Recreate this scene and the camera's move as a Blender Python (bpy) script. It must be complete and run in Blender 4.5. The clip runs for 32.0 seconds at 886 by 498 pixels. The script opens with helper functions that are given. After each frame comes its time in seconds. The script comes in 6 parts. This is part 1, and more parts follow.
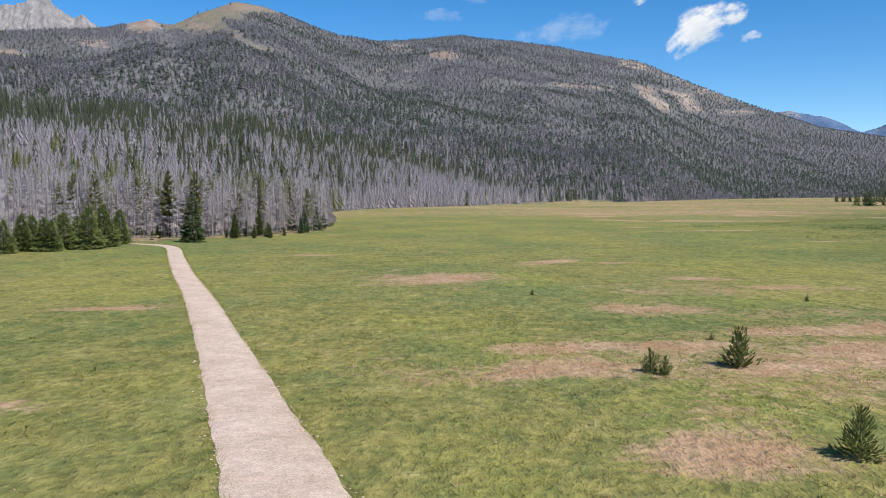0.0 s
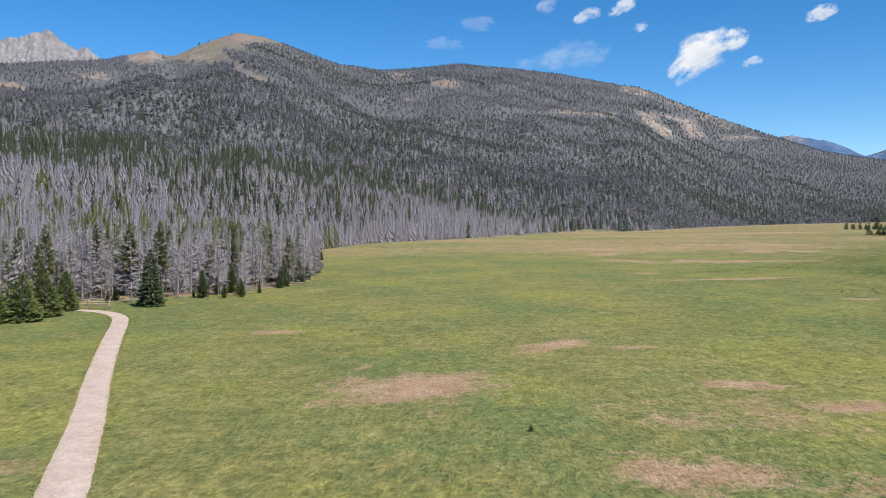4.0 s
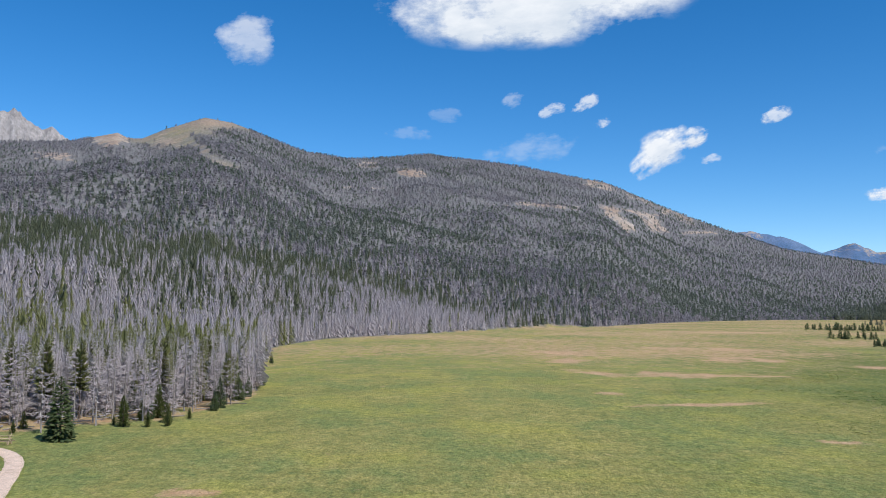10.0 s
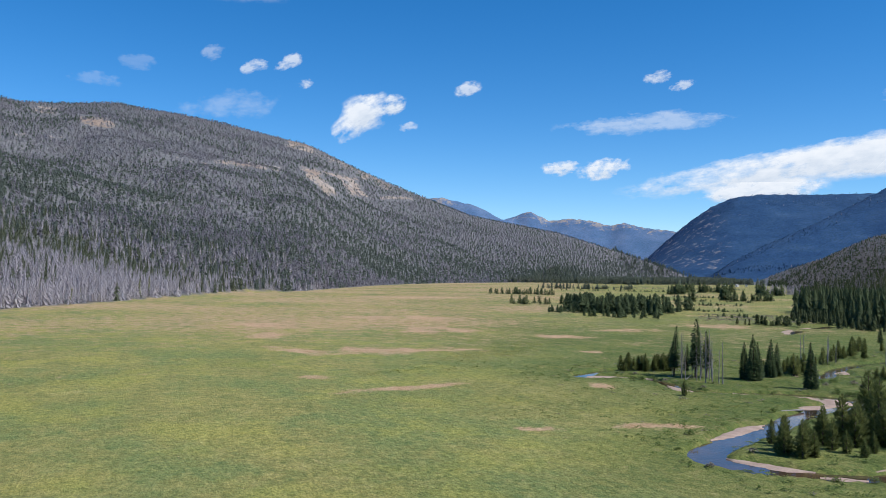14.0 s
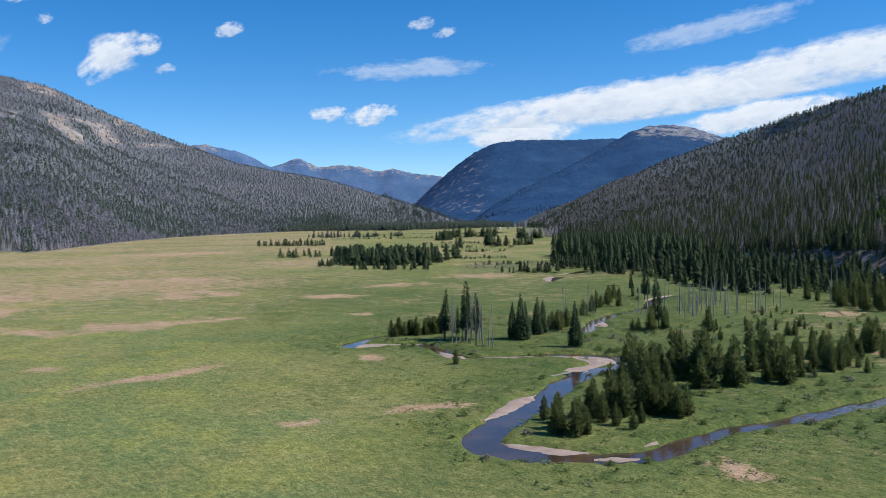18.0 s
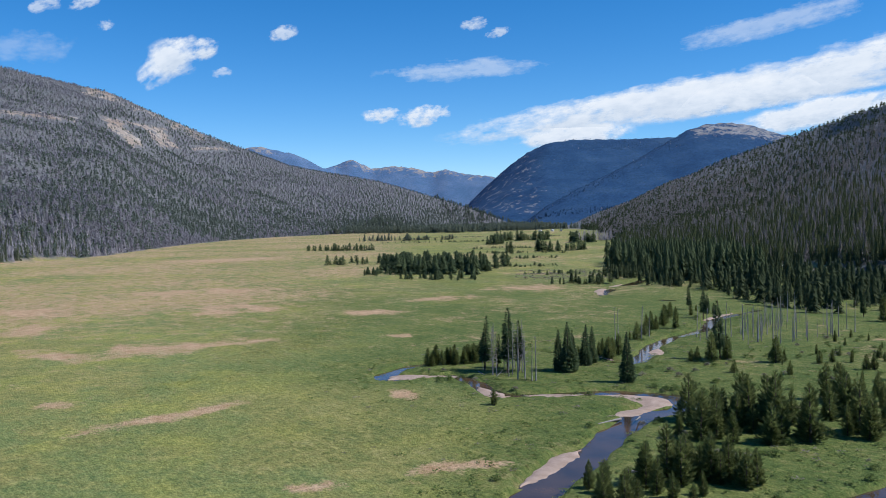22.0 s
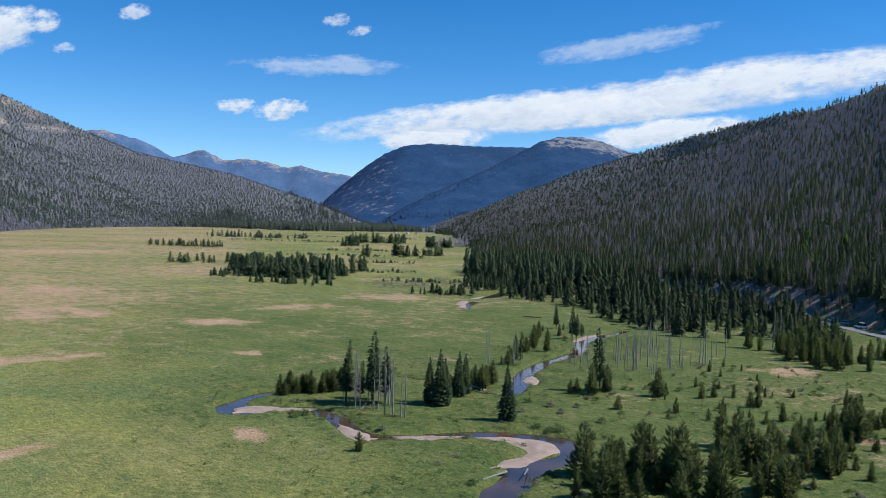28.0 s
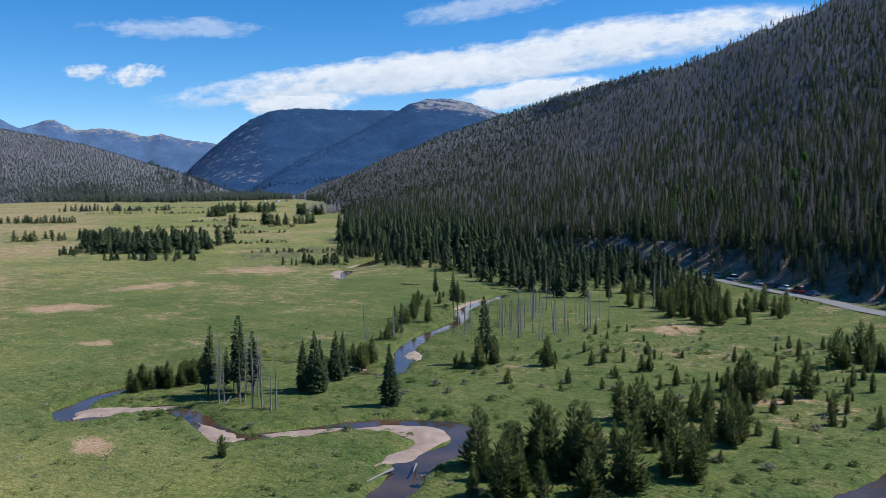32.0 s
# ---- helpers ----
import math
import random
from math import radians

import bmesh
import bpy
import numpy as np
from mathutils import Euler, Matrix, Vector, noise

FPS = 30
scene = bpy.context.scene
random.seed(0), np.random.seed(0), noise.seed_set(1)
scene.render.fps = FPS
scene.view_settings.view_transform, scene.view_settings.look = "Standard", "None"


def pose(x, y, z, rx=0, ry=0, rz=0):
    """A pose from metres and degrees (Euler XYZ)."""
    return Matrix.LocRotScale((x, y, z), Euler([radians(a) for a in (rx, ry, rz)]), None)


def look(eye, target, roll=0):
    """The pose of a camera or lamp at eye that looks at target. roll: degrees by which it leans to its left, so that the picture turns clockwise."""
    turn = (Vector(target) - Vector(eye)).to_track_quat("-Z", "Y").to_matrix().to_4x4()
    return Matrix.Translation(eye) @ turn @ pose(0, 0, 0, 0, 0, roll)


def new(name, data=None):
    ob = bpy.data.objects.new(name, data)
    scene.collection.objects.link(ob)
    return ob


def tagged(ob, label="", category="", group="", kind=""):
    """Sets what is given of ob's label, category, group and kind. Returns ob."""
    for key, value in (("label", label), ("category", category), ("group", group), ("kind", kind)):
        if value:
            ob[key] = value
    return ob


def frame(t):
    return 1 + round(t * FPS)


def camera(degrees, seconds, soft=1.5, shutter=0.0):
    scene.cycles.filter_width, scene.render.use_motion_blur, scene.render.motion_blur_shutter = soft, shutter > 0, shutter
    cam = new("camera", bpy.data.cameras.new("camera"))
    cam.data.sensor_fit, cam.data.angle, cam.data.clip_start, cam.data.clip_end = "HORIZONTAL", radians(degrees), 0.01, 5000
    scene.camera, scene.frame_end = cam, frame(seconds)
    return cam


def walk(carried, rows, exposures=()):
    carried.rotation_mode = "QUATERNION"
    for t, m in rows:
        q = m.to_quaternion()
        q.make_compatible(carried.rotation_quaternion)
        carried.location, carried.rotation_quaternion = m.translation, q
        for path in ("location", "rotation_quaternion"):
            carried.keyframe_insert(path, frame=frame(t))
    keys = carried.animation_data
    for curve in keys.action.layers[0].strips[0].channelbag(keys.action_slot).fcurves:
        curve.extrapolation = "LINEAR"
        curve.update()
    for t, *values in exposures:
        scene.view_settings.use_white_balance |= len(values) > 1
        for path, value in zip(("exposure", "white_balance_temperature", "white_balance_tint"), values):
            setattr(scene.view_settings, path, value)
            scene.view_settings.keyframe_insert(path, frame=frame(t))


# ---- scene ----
cam = camera(55.04, 32.0, soft=0.7)

# seconds, x, y, z, yaw, pitch, roll
PATH = [
    (0, -0.39, 0.16, 7.34, 0.30, -3.43, -0.08),
    (0.5, -0.37, 2.31, 7.96, 0.17, -3.58, -0.07),
    (1, -0.28, 4.60, 8.52, 0.06, -3.63, -0.11),
    (1.5, -0.09, 6.85, 9.04, 0.19, -3.53, -0.11),
    (2, 0.26, 9.10, 9.57, 0.65, -3.32, -0.41),
    (2.5, 0.70, 10.73, 10.22, 0.91, -3.04, -0.34),
    (4.5, 1.93, 18.25, 12.09, 0.34, -1.09, -0.69),
    (5, 2.27, 19.49, 12.52, 0.10, -0.55, -0.77),
    (5.5, 2.60, 20.52, 13.00, -0.15, 0.01, -0.80),
    (6, 2.85, 21.41, 13.46, -0.45, 0.68, -0.73),
    (6.5, 3.07, 22.34, 13.96, -0.73, 1.32, -0.65),
    (7, 3.05, 23.73, 14.51, -1.05, 1.93, -0.48),
    (7.5, 3.19, 24.37, 15.02, -1.38, 2.52, -0.34),
    (8, 3.39, 25.00, 15.53, -1.69, 3.03, -0.20),
    (8.5, 3.50, 25.47, 16.04, -2.03, 3.45, -0.06),
    (9, 3.60, 25.90, 16.51, -2.34, 3.81, 0.13),
    (9.5, 3.73, 26.21, 17.09, -2.62, 4.03, 0.33),
    (10, 3.71, 26.70, 17.54, -1.83, 4.18, 0.55),
    (10.5, 3.54, 27.15, 18.05, -0.96, 4.16, 0.88),
    (11, 3.43, 27.89, 18.62, -1.21, 4.02, 1.06),
    (11.5, 3.48, 28.39, 19.11, -1.64, 3.79, 1.20),
    (12, 3.33, 29.40, 19.76, -3.94, 3.44, 1.24),
    (12.5, 3.63, 30.78, 20.26, -8.83, 3.11, 1.02),
    (13, 3.49, 32.01, 20.87, -12.76, 2.67, 0.99),
    (13.5, 3.33, 32.65, 21.56, -17.13, 2.22, 0.90),
    (14, 3.79, 34.44, 22.05, -21.93, 1.74, 0.77),
    (14.5, 4.29, 36.00, 22.58, -26.59, 1.24, 0.62),
    (15, 5.13, 37.54, 23.15, -31.23, 0.69, 0.36),
    (15.5, 5.91, 38.90, 23.72, -35.53, 0.16, 0.14),
    (17.5, 9.97, 43.68, 25.61, -38.19, -1.62, -0.60),
    (18, 11.17, 44.63, 26.15, -37.23, -1.91, -0.90),
    (18.5, 12.67, 45.74, 26.70, -37.41, -2.15, -1.22),
    (19, 13.95, 46.68, 27.30, -35.57, -2.28, -1.51),
    (19.5, 15.32, 47.78, 27.89, -35.34, -2.35, -1.72),
    (20, 17.06, 49.16, 28.32, -35.93, -2.34, -1.81),
    (20.5, 17.87, 49.83, 28.95, -35.33, -2.23, -1.72),
    (21, 19.24, 50.98, 29.45, -33.47, -2.07, -1.63),
    (21.5, 20.79, 52.80, 29.96, -33.62, -1.98, -1.31),
    (22, 21.84, 54.01, 30.48, -33.64, -1.85, -1.05),
    (22.5, 22.64, 55.20, 31.02, -33.62, -1.75, -0.72),
    (23, 23.38, 56.44, 31.57, -33.47, -1.64, -0.36),
    (23.5, 24.05, 57.74, 32.07, -33.24, -1.55, -0.01),
    (24, 24.76, 59.02, 32.16, -33.00, -1.46, 0.28),
    (24.5, 25.48, 60.42, 32.21, -32.82, -1.42, 0.55),
    (26.5, 28.82, 66.91, 32.67, -35.26, -1.77, 1.79),
    (27, 29.99, 69.04, 32.58, -38.70, -1.77, 1.93),
    (27.5, 31.17, 70.77, 32.49, -42.24, -1.73, 1.87),
    (28, 31.96, 72.22, 32.56, -43.55, -1.78, 1.76),
    (28.5, 32.86, 73.44, 32.60, -43.52, -1.84, 1.55),
    (29, 34.13, 74.86, 32.55, -43.53, -1.86, 1.30),
    (29.5, 35.24, 76.13, 32.62, -43.60, -1.90, 0.98),
    (30, 36.51, 77.33, 32.69, -44.35, -1.92, 0.74),
    (30.5, 37.90, 78.60, 32.64, -48.50, -1.87, 0.59),
    (31, 39.28, 79.85, 32.69, -51.28, -1.90, 0.36),
    (31.5, 40.71, 80.87, 32.75, -51.83, -1.92, 0.09),
    (31.6, 40.99, 81.08, 32.75, -51.88, -1.98, 0.04),
    (31.7, 41.26, 81.29, 32.74, -51.93, -2.25, -0.01),
    (31.8, 41.54, 81.50, 32.74, -51.98, -2.75, -0.05),
    (31.9, 41.82, 81.70, 32.74, -52.03, -3.35, -0.10),
    (32, 42.10, 81.91, 32.73, -52.08, -4.08, -0.14),
]


def stand(x, y, z, yaw, pitch, roll):
    w, p = radians(yaw), radians(pitch)
    return look((x, y, z), (x - 100 * math.sin(w) * math.cos(p), y + 100 * math.cos(w) * math.cos(p), z + 100 * math.sin(p)), roll)


EXPOSURE = [(0.0, 0.0, 6500, 10), (6.0, 0.0, 6420, 10), (12.0, -0.02, 6250, 10), (18.0, -0.13, 5930, 9), (32.0, -0.15, 5880, 9)]
walk(cam, [(t, stand(*row)) for t, *row in PATH], EXPOSURE)

# ---------------- light ----------------
SUN_EL, SUN_AZ = 50.0, 136.0          # degrees above the horizon; degrees clockwise from +y
sun_dir = Vector((math.sin(radians(SUN_AZ)) * math.cos(radians(SUN_EL)), math.cos(radians(SUN_AZ)) * math.cos(radians(SUN_EL)), math.sin(radians(SUN_EL))))
world = bpy.data.worlds.new("world")
scene.world = world
world.use_nodes = True
wn = world.node_tree.nodes
sky = wn.new("ShaderNodeTexSky")
sky.sky_type, sky.sun_disc = "NISHITA", False
sky.sun_elevation, sky.sun_rotation = radians(SUN_EL), radians(SUN_AZ)
sky.altitude, sky.air_density, sky.dust_density, sky.ozone_density = 2600, 1.0, 0.3, 2.5
wn["Background"].inputs["Strength"].default_value = 0.15
deep = wn.new("ShaderNodeHueSaturation")
deep.inputs["Saturation"].default_value = 1.36
world.node_tree.links.new(sky.outputs[0], deep.inputs["Color"])
world.node_tree.links.new(deep.outputs[0], wn["Background"].inputs["Color"])
sun = new("sun", bpy.data.lights.new("sun", "SUN"))
sun.data.energy, sun.data.angle, sun.data.color = 4.9, radians(0.6), (1.0, 0.95, 0.88)
sun.matrix_world = look((0, 0, 200), tuple(Vector((0, 0, 200)) - sun_dir))

# ---------------- materials ----------------
rng = np.random.default_rng(7)


class Mat:
    """A small helper around a node material."""

    def __init__(self, name, rough=0.9):
        self.m = bpy.data.materials.new(name)
        self.m.use_nodes = True
        self.t = self.m.node_tree
        self.b = self.t.nodes["Principled BSDF"]
        self.b.inputs["Roughness"].default_value = rough
        self.b.inputs["Specular IOR Level"].default_value = 0.2

    def n(self, kind, **sets):
        node = self.t.nodes.new(kind)
        for k, v in sets.items():
            node.inputs[k].default_value = v
        return node

    def link(self, a, b):
        self.t.links.new(a, b)

    def coords(self):
        return self.n("ShaderNodeNewGeometry").outputs["Position"]

    def noise(self, scale, detail=4.0, rough=0.55, vec=None, stretch=None):
        node = self.n("ShaderNodeTexNoise", Scale=scale, Detail=detail, Roughness=rough)
        src = vec or self.coords()
        if stretch:
            mp = self.n("ShaderNodeMapping")
            mp.inputs["Scale"].default_value = stretch
            self.link(src, mp.inputs["Vector"])
            src = mp.outputs[0]
        self.link(src, node.inputs["Vector"])
        return node.outputs["Fac"]

    def ramp(self, fac, stops):
        node = self.t.nodes.new("ShaderNodeValToRGB")
        e = node.color_ramp.elements
        while len(e) < len(stops):
            e.new(0.5)
        for el, (p, c) in zip(e, stops):
            el.position, el.color = p, (*c, 1) if len(c) == 3 else c
        self.link(fac, node.inputs[0])
        return node.outputs[0]

    def mix(self, fac, a, b, kind="MIX"):
        node = self.t.nodes.new("ShaderNodeMix")
        node.data_type, node.blend_type = "RGBA", kind
        for sock, v in ((node.inputs[0], fac), (node.inputs[6], a), (node.inputs[7], b)):
            if hasattr(v, "is_linked"):
                self.link(v, sock)
            else:
                sock.default_value = v if not isinstance(v, tuple) else (*v, 1)
        return node.outputs[2]

    def math(self, op, a, b=0.0, c=0.0, clamp=False):
        node = self.t.nodes.new("ShaderNodeMath")
        node.operation, node.use_clamp = op, clamp
        for sock, v in zip(node.inputs, (a, b, c)):
            if hasattr(v, "is_linked"):
                self.link(v, sock)
            else:
                sock.default_value = v
        return node.outputs[0]

    def attr(self, name):
        node = self.t.nodes.new("ShaderNodeAttribute")
        node.attribute_name = name
        sep = self.t.nodes.new("ShaderNodeSeparateColor")
        self.link(node.outputs["Color"], sep.inputs[0])
        return sep.outputs

    def color(self, out):
        self.link(out, self.b.inputs["Base Color"])
        return self

    def bump(self, fac, strength=0.5, dist=0.1):
        node = self.n("ShaderNodeBump", Strength=strength, Distance=dist)
        self.link(fac, node.inputs["Height"])
        self.link(node.outputs[0], self.b.inputs["Normal"])
        return self


def foliage(name, stops, rough=0.85, thin=0.0):
    """Leaves or needles: a random tone for each island, mottled by a fine grain."""
    m = Mat(name, rough)
    geo = m.n("ShaderNodeNewGeometry")
    info = m.n("ShaderNodeObjectInfo")
    tone = m.math("ADD", m.math("MULTIPLY", geo.outputs["Random Per Island"], 0.6), m.math("MULTIPLY", info.outputs["Random"], 0.4))
    col = m.ramp(tone, stops)
    grain = m.ramp(m.noise(1.6, 3), [(0.3, (0.65, 0.65, 0.65)), (0.7, (1.25, 1.25, 1.25))])
    col = m.mix(1.0, col, grain, "MULTIPLY")
    m.color(col)
    if thin:
        leaf, both = m.n("ShaderNodeBsdfTranslucent"), m.n("ShaderNodeMixShader", Fac=thin)
        m.link(col, leaf.inputs[0])
        m.link(m.b.outputs[0], both.inputs[1])
        m.link(leaf.outputs[0], both.inputs[2])
        m.link(both.outputs[0], m.t.nodes["Material Output"].inputs["Surface"])
    return m.m


MAT = {}
MAT["spruce"] = foliage("spruce_needles", [(0.0, (0.056, 0.086, 0.038)), (0.5, (0.088, 0.122, 0.050)), (1.0, (0.135, 0.165, 0.064))], thin=0.4)
MAT["pine"] = foliage("pine_needles", [(0.0, (0.098, 0.126, 0.042)), (0.5, (0.148, 0.176, 0.056)), (1.0, (0.212, 0.228, 0.076))], thin=0.55)
MAT["bushy"] = foliage("bushy_needles", [(0.0, (0.15, 0.19, 0.062)), (0.5, (0.215, 0.255, 0.085)), (1.0, (0.285, 0.31, 0.115))], thin=0.5)
MAT["grove"] = foliage("grove_needles", [(0.0, (0.070, 0.098, 0.046)), (0.5, (0.105, 0.135, 0.060)), (1.0, (0.15, 0.178, 0.076))], thin=0.4)
MAT["olive"] = foliage("lodgepole_needles", [(0.0, (0.150, 0.166, 0.062)), (0.5, (0.205, 0.216, 0.080)), (1.0, (0.265, 0.265, 0.10))], thin=0.4)
MAT["dead"] = foliage("dead_twigs", [(0.0, (0.42, 0.372, 0.375)), (0.5, (0.51, 0.458, 0.46)), (1.0, (0.59, 0.535, 0.535))], thin=0.4)
MAT["forest_live"] = foliage("forest_needles", [(0.0, (0.050, 0.074, 0.040)), (0.6, (0.078, 0.104, 0.050)), (1.0, (0.125, 0.145, 0.058))], thin=0.3)
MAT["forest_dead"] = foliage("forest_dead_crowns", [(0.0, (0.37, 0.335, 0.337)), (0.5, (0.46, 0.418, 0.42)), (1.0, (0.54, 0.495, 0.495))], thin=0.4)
# Distant dead crowns: a lavender cast of haze is put into the colour.
MAT["hazy_dead"] = foliage("hazy_dead_crowns", [(0.0, (0.195, 0.184, 0.195)), (0.5, (0.248, 0.234, 0.246)), (1.0, (0.300, 0.284, 0.296))], thin=0.45)
MAT["slope_dead"] = foliage("slope_dead_crowns", [(0.0, (0.185, 0.162, 0.146)), (0.5, (0.25, 0.222, 0.203)), (1.0, (0.315, 0.285, 0.262))], thin=0.35)
# Upper slopes: needles paled, the haze of distance put into their colour.
MAT["hazy_live"] = foliage("hazy_forest_needles", [(0.0, (0.100, 0.124, 0.098)), (0.6, (0.138, 0.162, 0.122)), (1.0, (0.185, 0.205, 0.135))], thin=0.5)
# Mid-slope olive, toned part way towards the hazy upper needles.
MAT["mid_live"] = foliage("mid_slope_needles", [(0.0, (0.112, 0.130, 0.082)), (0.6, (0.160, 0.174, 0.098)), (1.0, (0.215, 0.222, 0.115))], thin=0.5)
MAT["forest_dark"] = foliage("dark_forest_needles", [(0.0, (0.044, 0.062, 0.030)), (0.6, (0.074, 0.094, 0.040)), (1.0, (0.125, 0.140, 0.052))], thin=0.35)
# Blue haze and cloud shade on the end mountain, put into the needle colour.
MAT["hazy_wood"] = foliage("hazy_far_needles", [(0.0, (0.018, 0.048, 0.100)), (0.6, (0.028, 0.064, 0.124)), (1.0, (0.042, 0.080, 0.142))], thin=0.4)
MAT["bare_scrub"] = foliage("bare_willow_twigs", [(0.0, (0.13, 0.112, 0.080)), (0.5, (0.185, 0.162, 0.118)), (1.0, (0.25, 0.22, 0.165))])
MAT["aspen"] = foliage("aspen_leaves", [(0.0, (0.12, 0.22, 0.045)), (1.0, (0.20, 0.31, 0.075))], thin=0.5)
MAT["willow"] = foliage("willow_leaves", [(0.0, (0.092, 0.138, 0.036)), (0.6, (0.140, 0.190, 0.050)), (1.0, (0.205, 0.235, 0.082))], thin=0.45)


def bark(name, a, b):
    m = Mat(name, 0.95)
    n = m.noise(6, 5, 0.6, stretch=(1, 1, 0.25))
    m.color(m.ramp(n, [(0.3, a), (0.7, b)])).bump(n, 0.6, 0.05)
    return m.m


MAT["bark"] = bark("bark", (0.06, 0.045, 0.035), (0.14, 0.105, 0.08))
MAT["grey_wood"] = bark("weathered_wood", (0.19, 0.17, 0.16), (0.36, 0.33, 0.31))
MAT["log"] = bark("cut_log", (0.36, 0.27, 0.18), (0.58, 0.46, 0.32))

# The ground: meadow, dry patches, forest floor and rock, mixed by the zones stored on its vertices.
def sward(g, damp_haze):
    """Colour of the meadow grass, alike for the turf and for its tufts."""
    mid, big = g.noise(0.8, 6, 0.68, stretch=(1.0, 0.6, 1.0)), g.noise(0.03, 6, 0.62, stretch=(1.0, 0.7, 1.0))
    sweep = g.noise(0.14, 6, 0.66, stretch=(1.0, 0.55, 1.0))
    drift = g.noise(0.30, 5, 0.7, stretch=(0.8, 0.7, 1.0))
    tone = g.math("ADD", g.math("ADD", g.math("MULTIPLY", mid, 0.35), g.math("MULTIPLY", drift, 0.35)), g.math("MULTIPLY", sweep, 0.30))
    meadow = g.ramp(tone, [(0.36, (0.150, 0.185, 0.058)), (0.45, (0.235, 0.232, 0.070)), (0.53, (0.335, 0.292, 0.092)), (0.64, (0.46, 0.39, 0.165))])
    cool = g.ramp(mid, [(0.3, (0.125, 0.178, 0.058)), (0.5, (0.195, 0.228, 0.072)), (0.7, (0.295, 0.295, 0.098))])
    patch = g.math("ADD", g.math("MULTIPLY", big, 0.6), g.math("MULTIPLY", sweep, 0.4))
    lush = g.mix(g.ramp(patch, [(0.47, (0, 0, 0)), (0.55, (0.92, 0.92, 0.92))]), meadow, cool)
    wet = g.ramp(g.math("ADD", g.math("MULTIPLY", mid, 0.55), g.math("MULTIPLY", sweep, 0.45)), [(0.36, (0.062, 0.096, 0.024)), (0.46, (0.106, 0.142, 0.033)), (0.54, (0.156, 0.174, 0.046)), (0.63, (0.232, 0.205, 0.078))])
    gold = g.ramp(g.math("ADD", g.math("MULTIPLY", g.noise(0.045, 5, 0.6, stretch=(1.0, 0.8, 1.0)), 0.7), g.math("MULTIPLY", sweep, 0.3)), [(0.50, (0, 0, 0)), (0.58, (0.55, 0.55, 0.55))])
    lush = g.mix(gold, lush, g.ramp(mid, [(0.3, (0.26, 0.25, 0.055)), (0.6, (0.42, 0.375, 0.085))]))
    return g.mix(damp_haze, lush, wet)


g = Mat("ground", 0.95)
zone = g.attr("zone")
damp_haze_node = g.t.nodes.new("ShaderNodeAttribute")
damp_haze_node.attribute_name = "zone"
fine, mid = g.noise(3.2, 5, 0.65, stretch=(1.0, 0.6, 1.0)), g.noise(0.35, 5, 0.6)
tuss = g.noise(1.3, 4, 0.7, stretch=(1.0, 0.6, 1.0))
grained = g.mix(1.0, sward(g, damp_haze_node.outputs["Alpha"]), g.ramp(fine, [(0.25, (0.62, 0.64, 0.62)), (0.55, (1.0, 1.0, 1.0)), (0.8, (1.3, 1.28, 1.2))]), "MULTIPLY")
grained = g.mix(1.0, grained, g.ramp(tuss, [(0.3, (0.66, 0.7, 0.64)), (0.6, (1.12, 1.12, 1.12))]), "MULTIPLY")
dry = g.mix(1.0, g.ramp(mid, [(0.3, (0.41, 0.245, 0.125)), (0.7, (0.59, 0.40, 0.245))]), g.ramp(fine, [(0.3, (0.72, 0.72, 0.72)), (0.7, (1.2, 1.2, 1.2))]), "MULTIPLY")
ragged = g.math("ADD", g.math("MULTIPLY", g.noise(0.2, 7, 0.72, stretch=(1.0, 0.7, 1)), 0.6), g.math("MULTIPLY", g.noise(1.4, 5, 0.7), 0.4))
edge = g.math("ADD", zone[0], g.math("MULTIPLY", g.math("SUBTRACT", ragged, 0.5), 3.5))
base = g.mix(g.ramp(edge, [(0.34, (0, 0, 0)), (0.58, (0.6, 0.6, 0.6)), (0.88, (1, 1, 1))]), grained, dry)
litter = g.mix(1.0, g.ramp(mid, [(0.3, (0.145, 0.146, 0.142)), (0.5, (0.182, 0.180, 0.180)), (0.7, (0.232, 0.225, 0.224))]), g.ramp(fine, [(0.3, (0.6, 0.6, 0.6)), (0.7, (1.2, 1.2, 1.2))]), "MULTIPLY")
# Far range's forest floor: aerial haze put into the colour as pale blue.
litter = g.mix(g.math("MULTIPLY", damp_haze_node.outputs["Alpha"], 2.0, clamp=True), litter, g.ramp(g.noise(0.010, 8, 0.72), [(0.32, (0.066, 0.130, 0.235)), (0.5, (0.090, 0.155, 0.27)), (0.68, (0.130, 0.188, 0.295))]))
# End mountain's forest floor: haze and cloud shade put in as dark blue.
litter = g.mix(g.math("SUBTRACT", g.math("MULTIPLY", damp_haze_node.outputs["Alpha"], 2.0), 1.0, clamp=True), litter, g.ramp(g.noise(0.012, 8, 0.72), [(0.32, (0.015, 0.050, 0.122)), (0.5, (0.024, 0.068, 0.148)), (0.68, (0.042, 0.092, 0.172))]))
brush = g.mix(1.0, (1.0, 1.0, 1.0), g.ramp(g.noise(0.14, 4, 0.75), [(0.36, (0.62, 0.66, 0.62)), (0.6, (1.1, 1.06, 1.08))]), "MULTIPLY")
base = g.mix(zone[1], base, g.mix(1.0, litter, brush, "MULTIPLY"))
rock = g.mix(1.0, g.ramp(g.noise(0.012, 6, 0.7), [(0.3, (0.25, 0.175, 0.125)), (0.5, (0.35, 0.272, 0.21)), (0.7, (0.44, 0.375, 0.31))]), g.ramp(g.noise(0.12, 5, 0.7), [(0.3, (0.6, 0.6, 0.6)), (0.7, (1.15, 1.15, 1.15))]), "MULTIPLY")
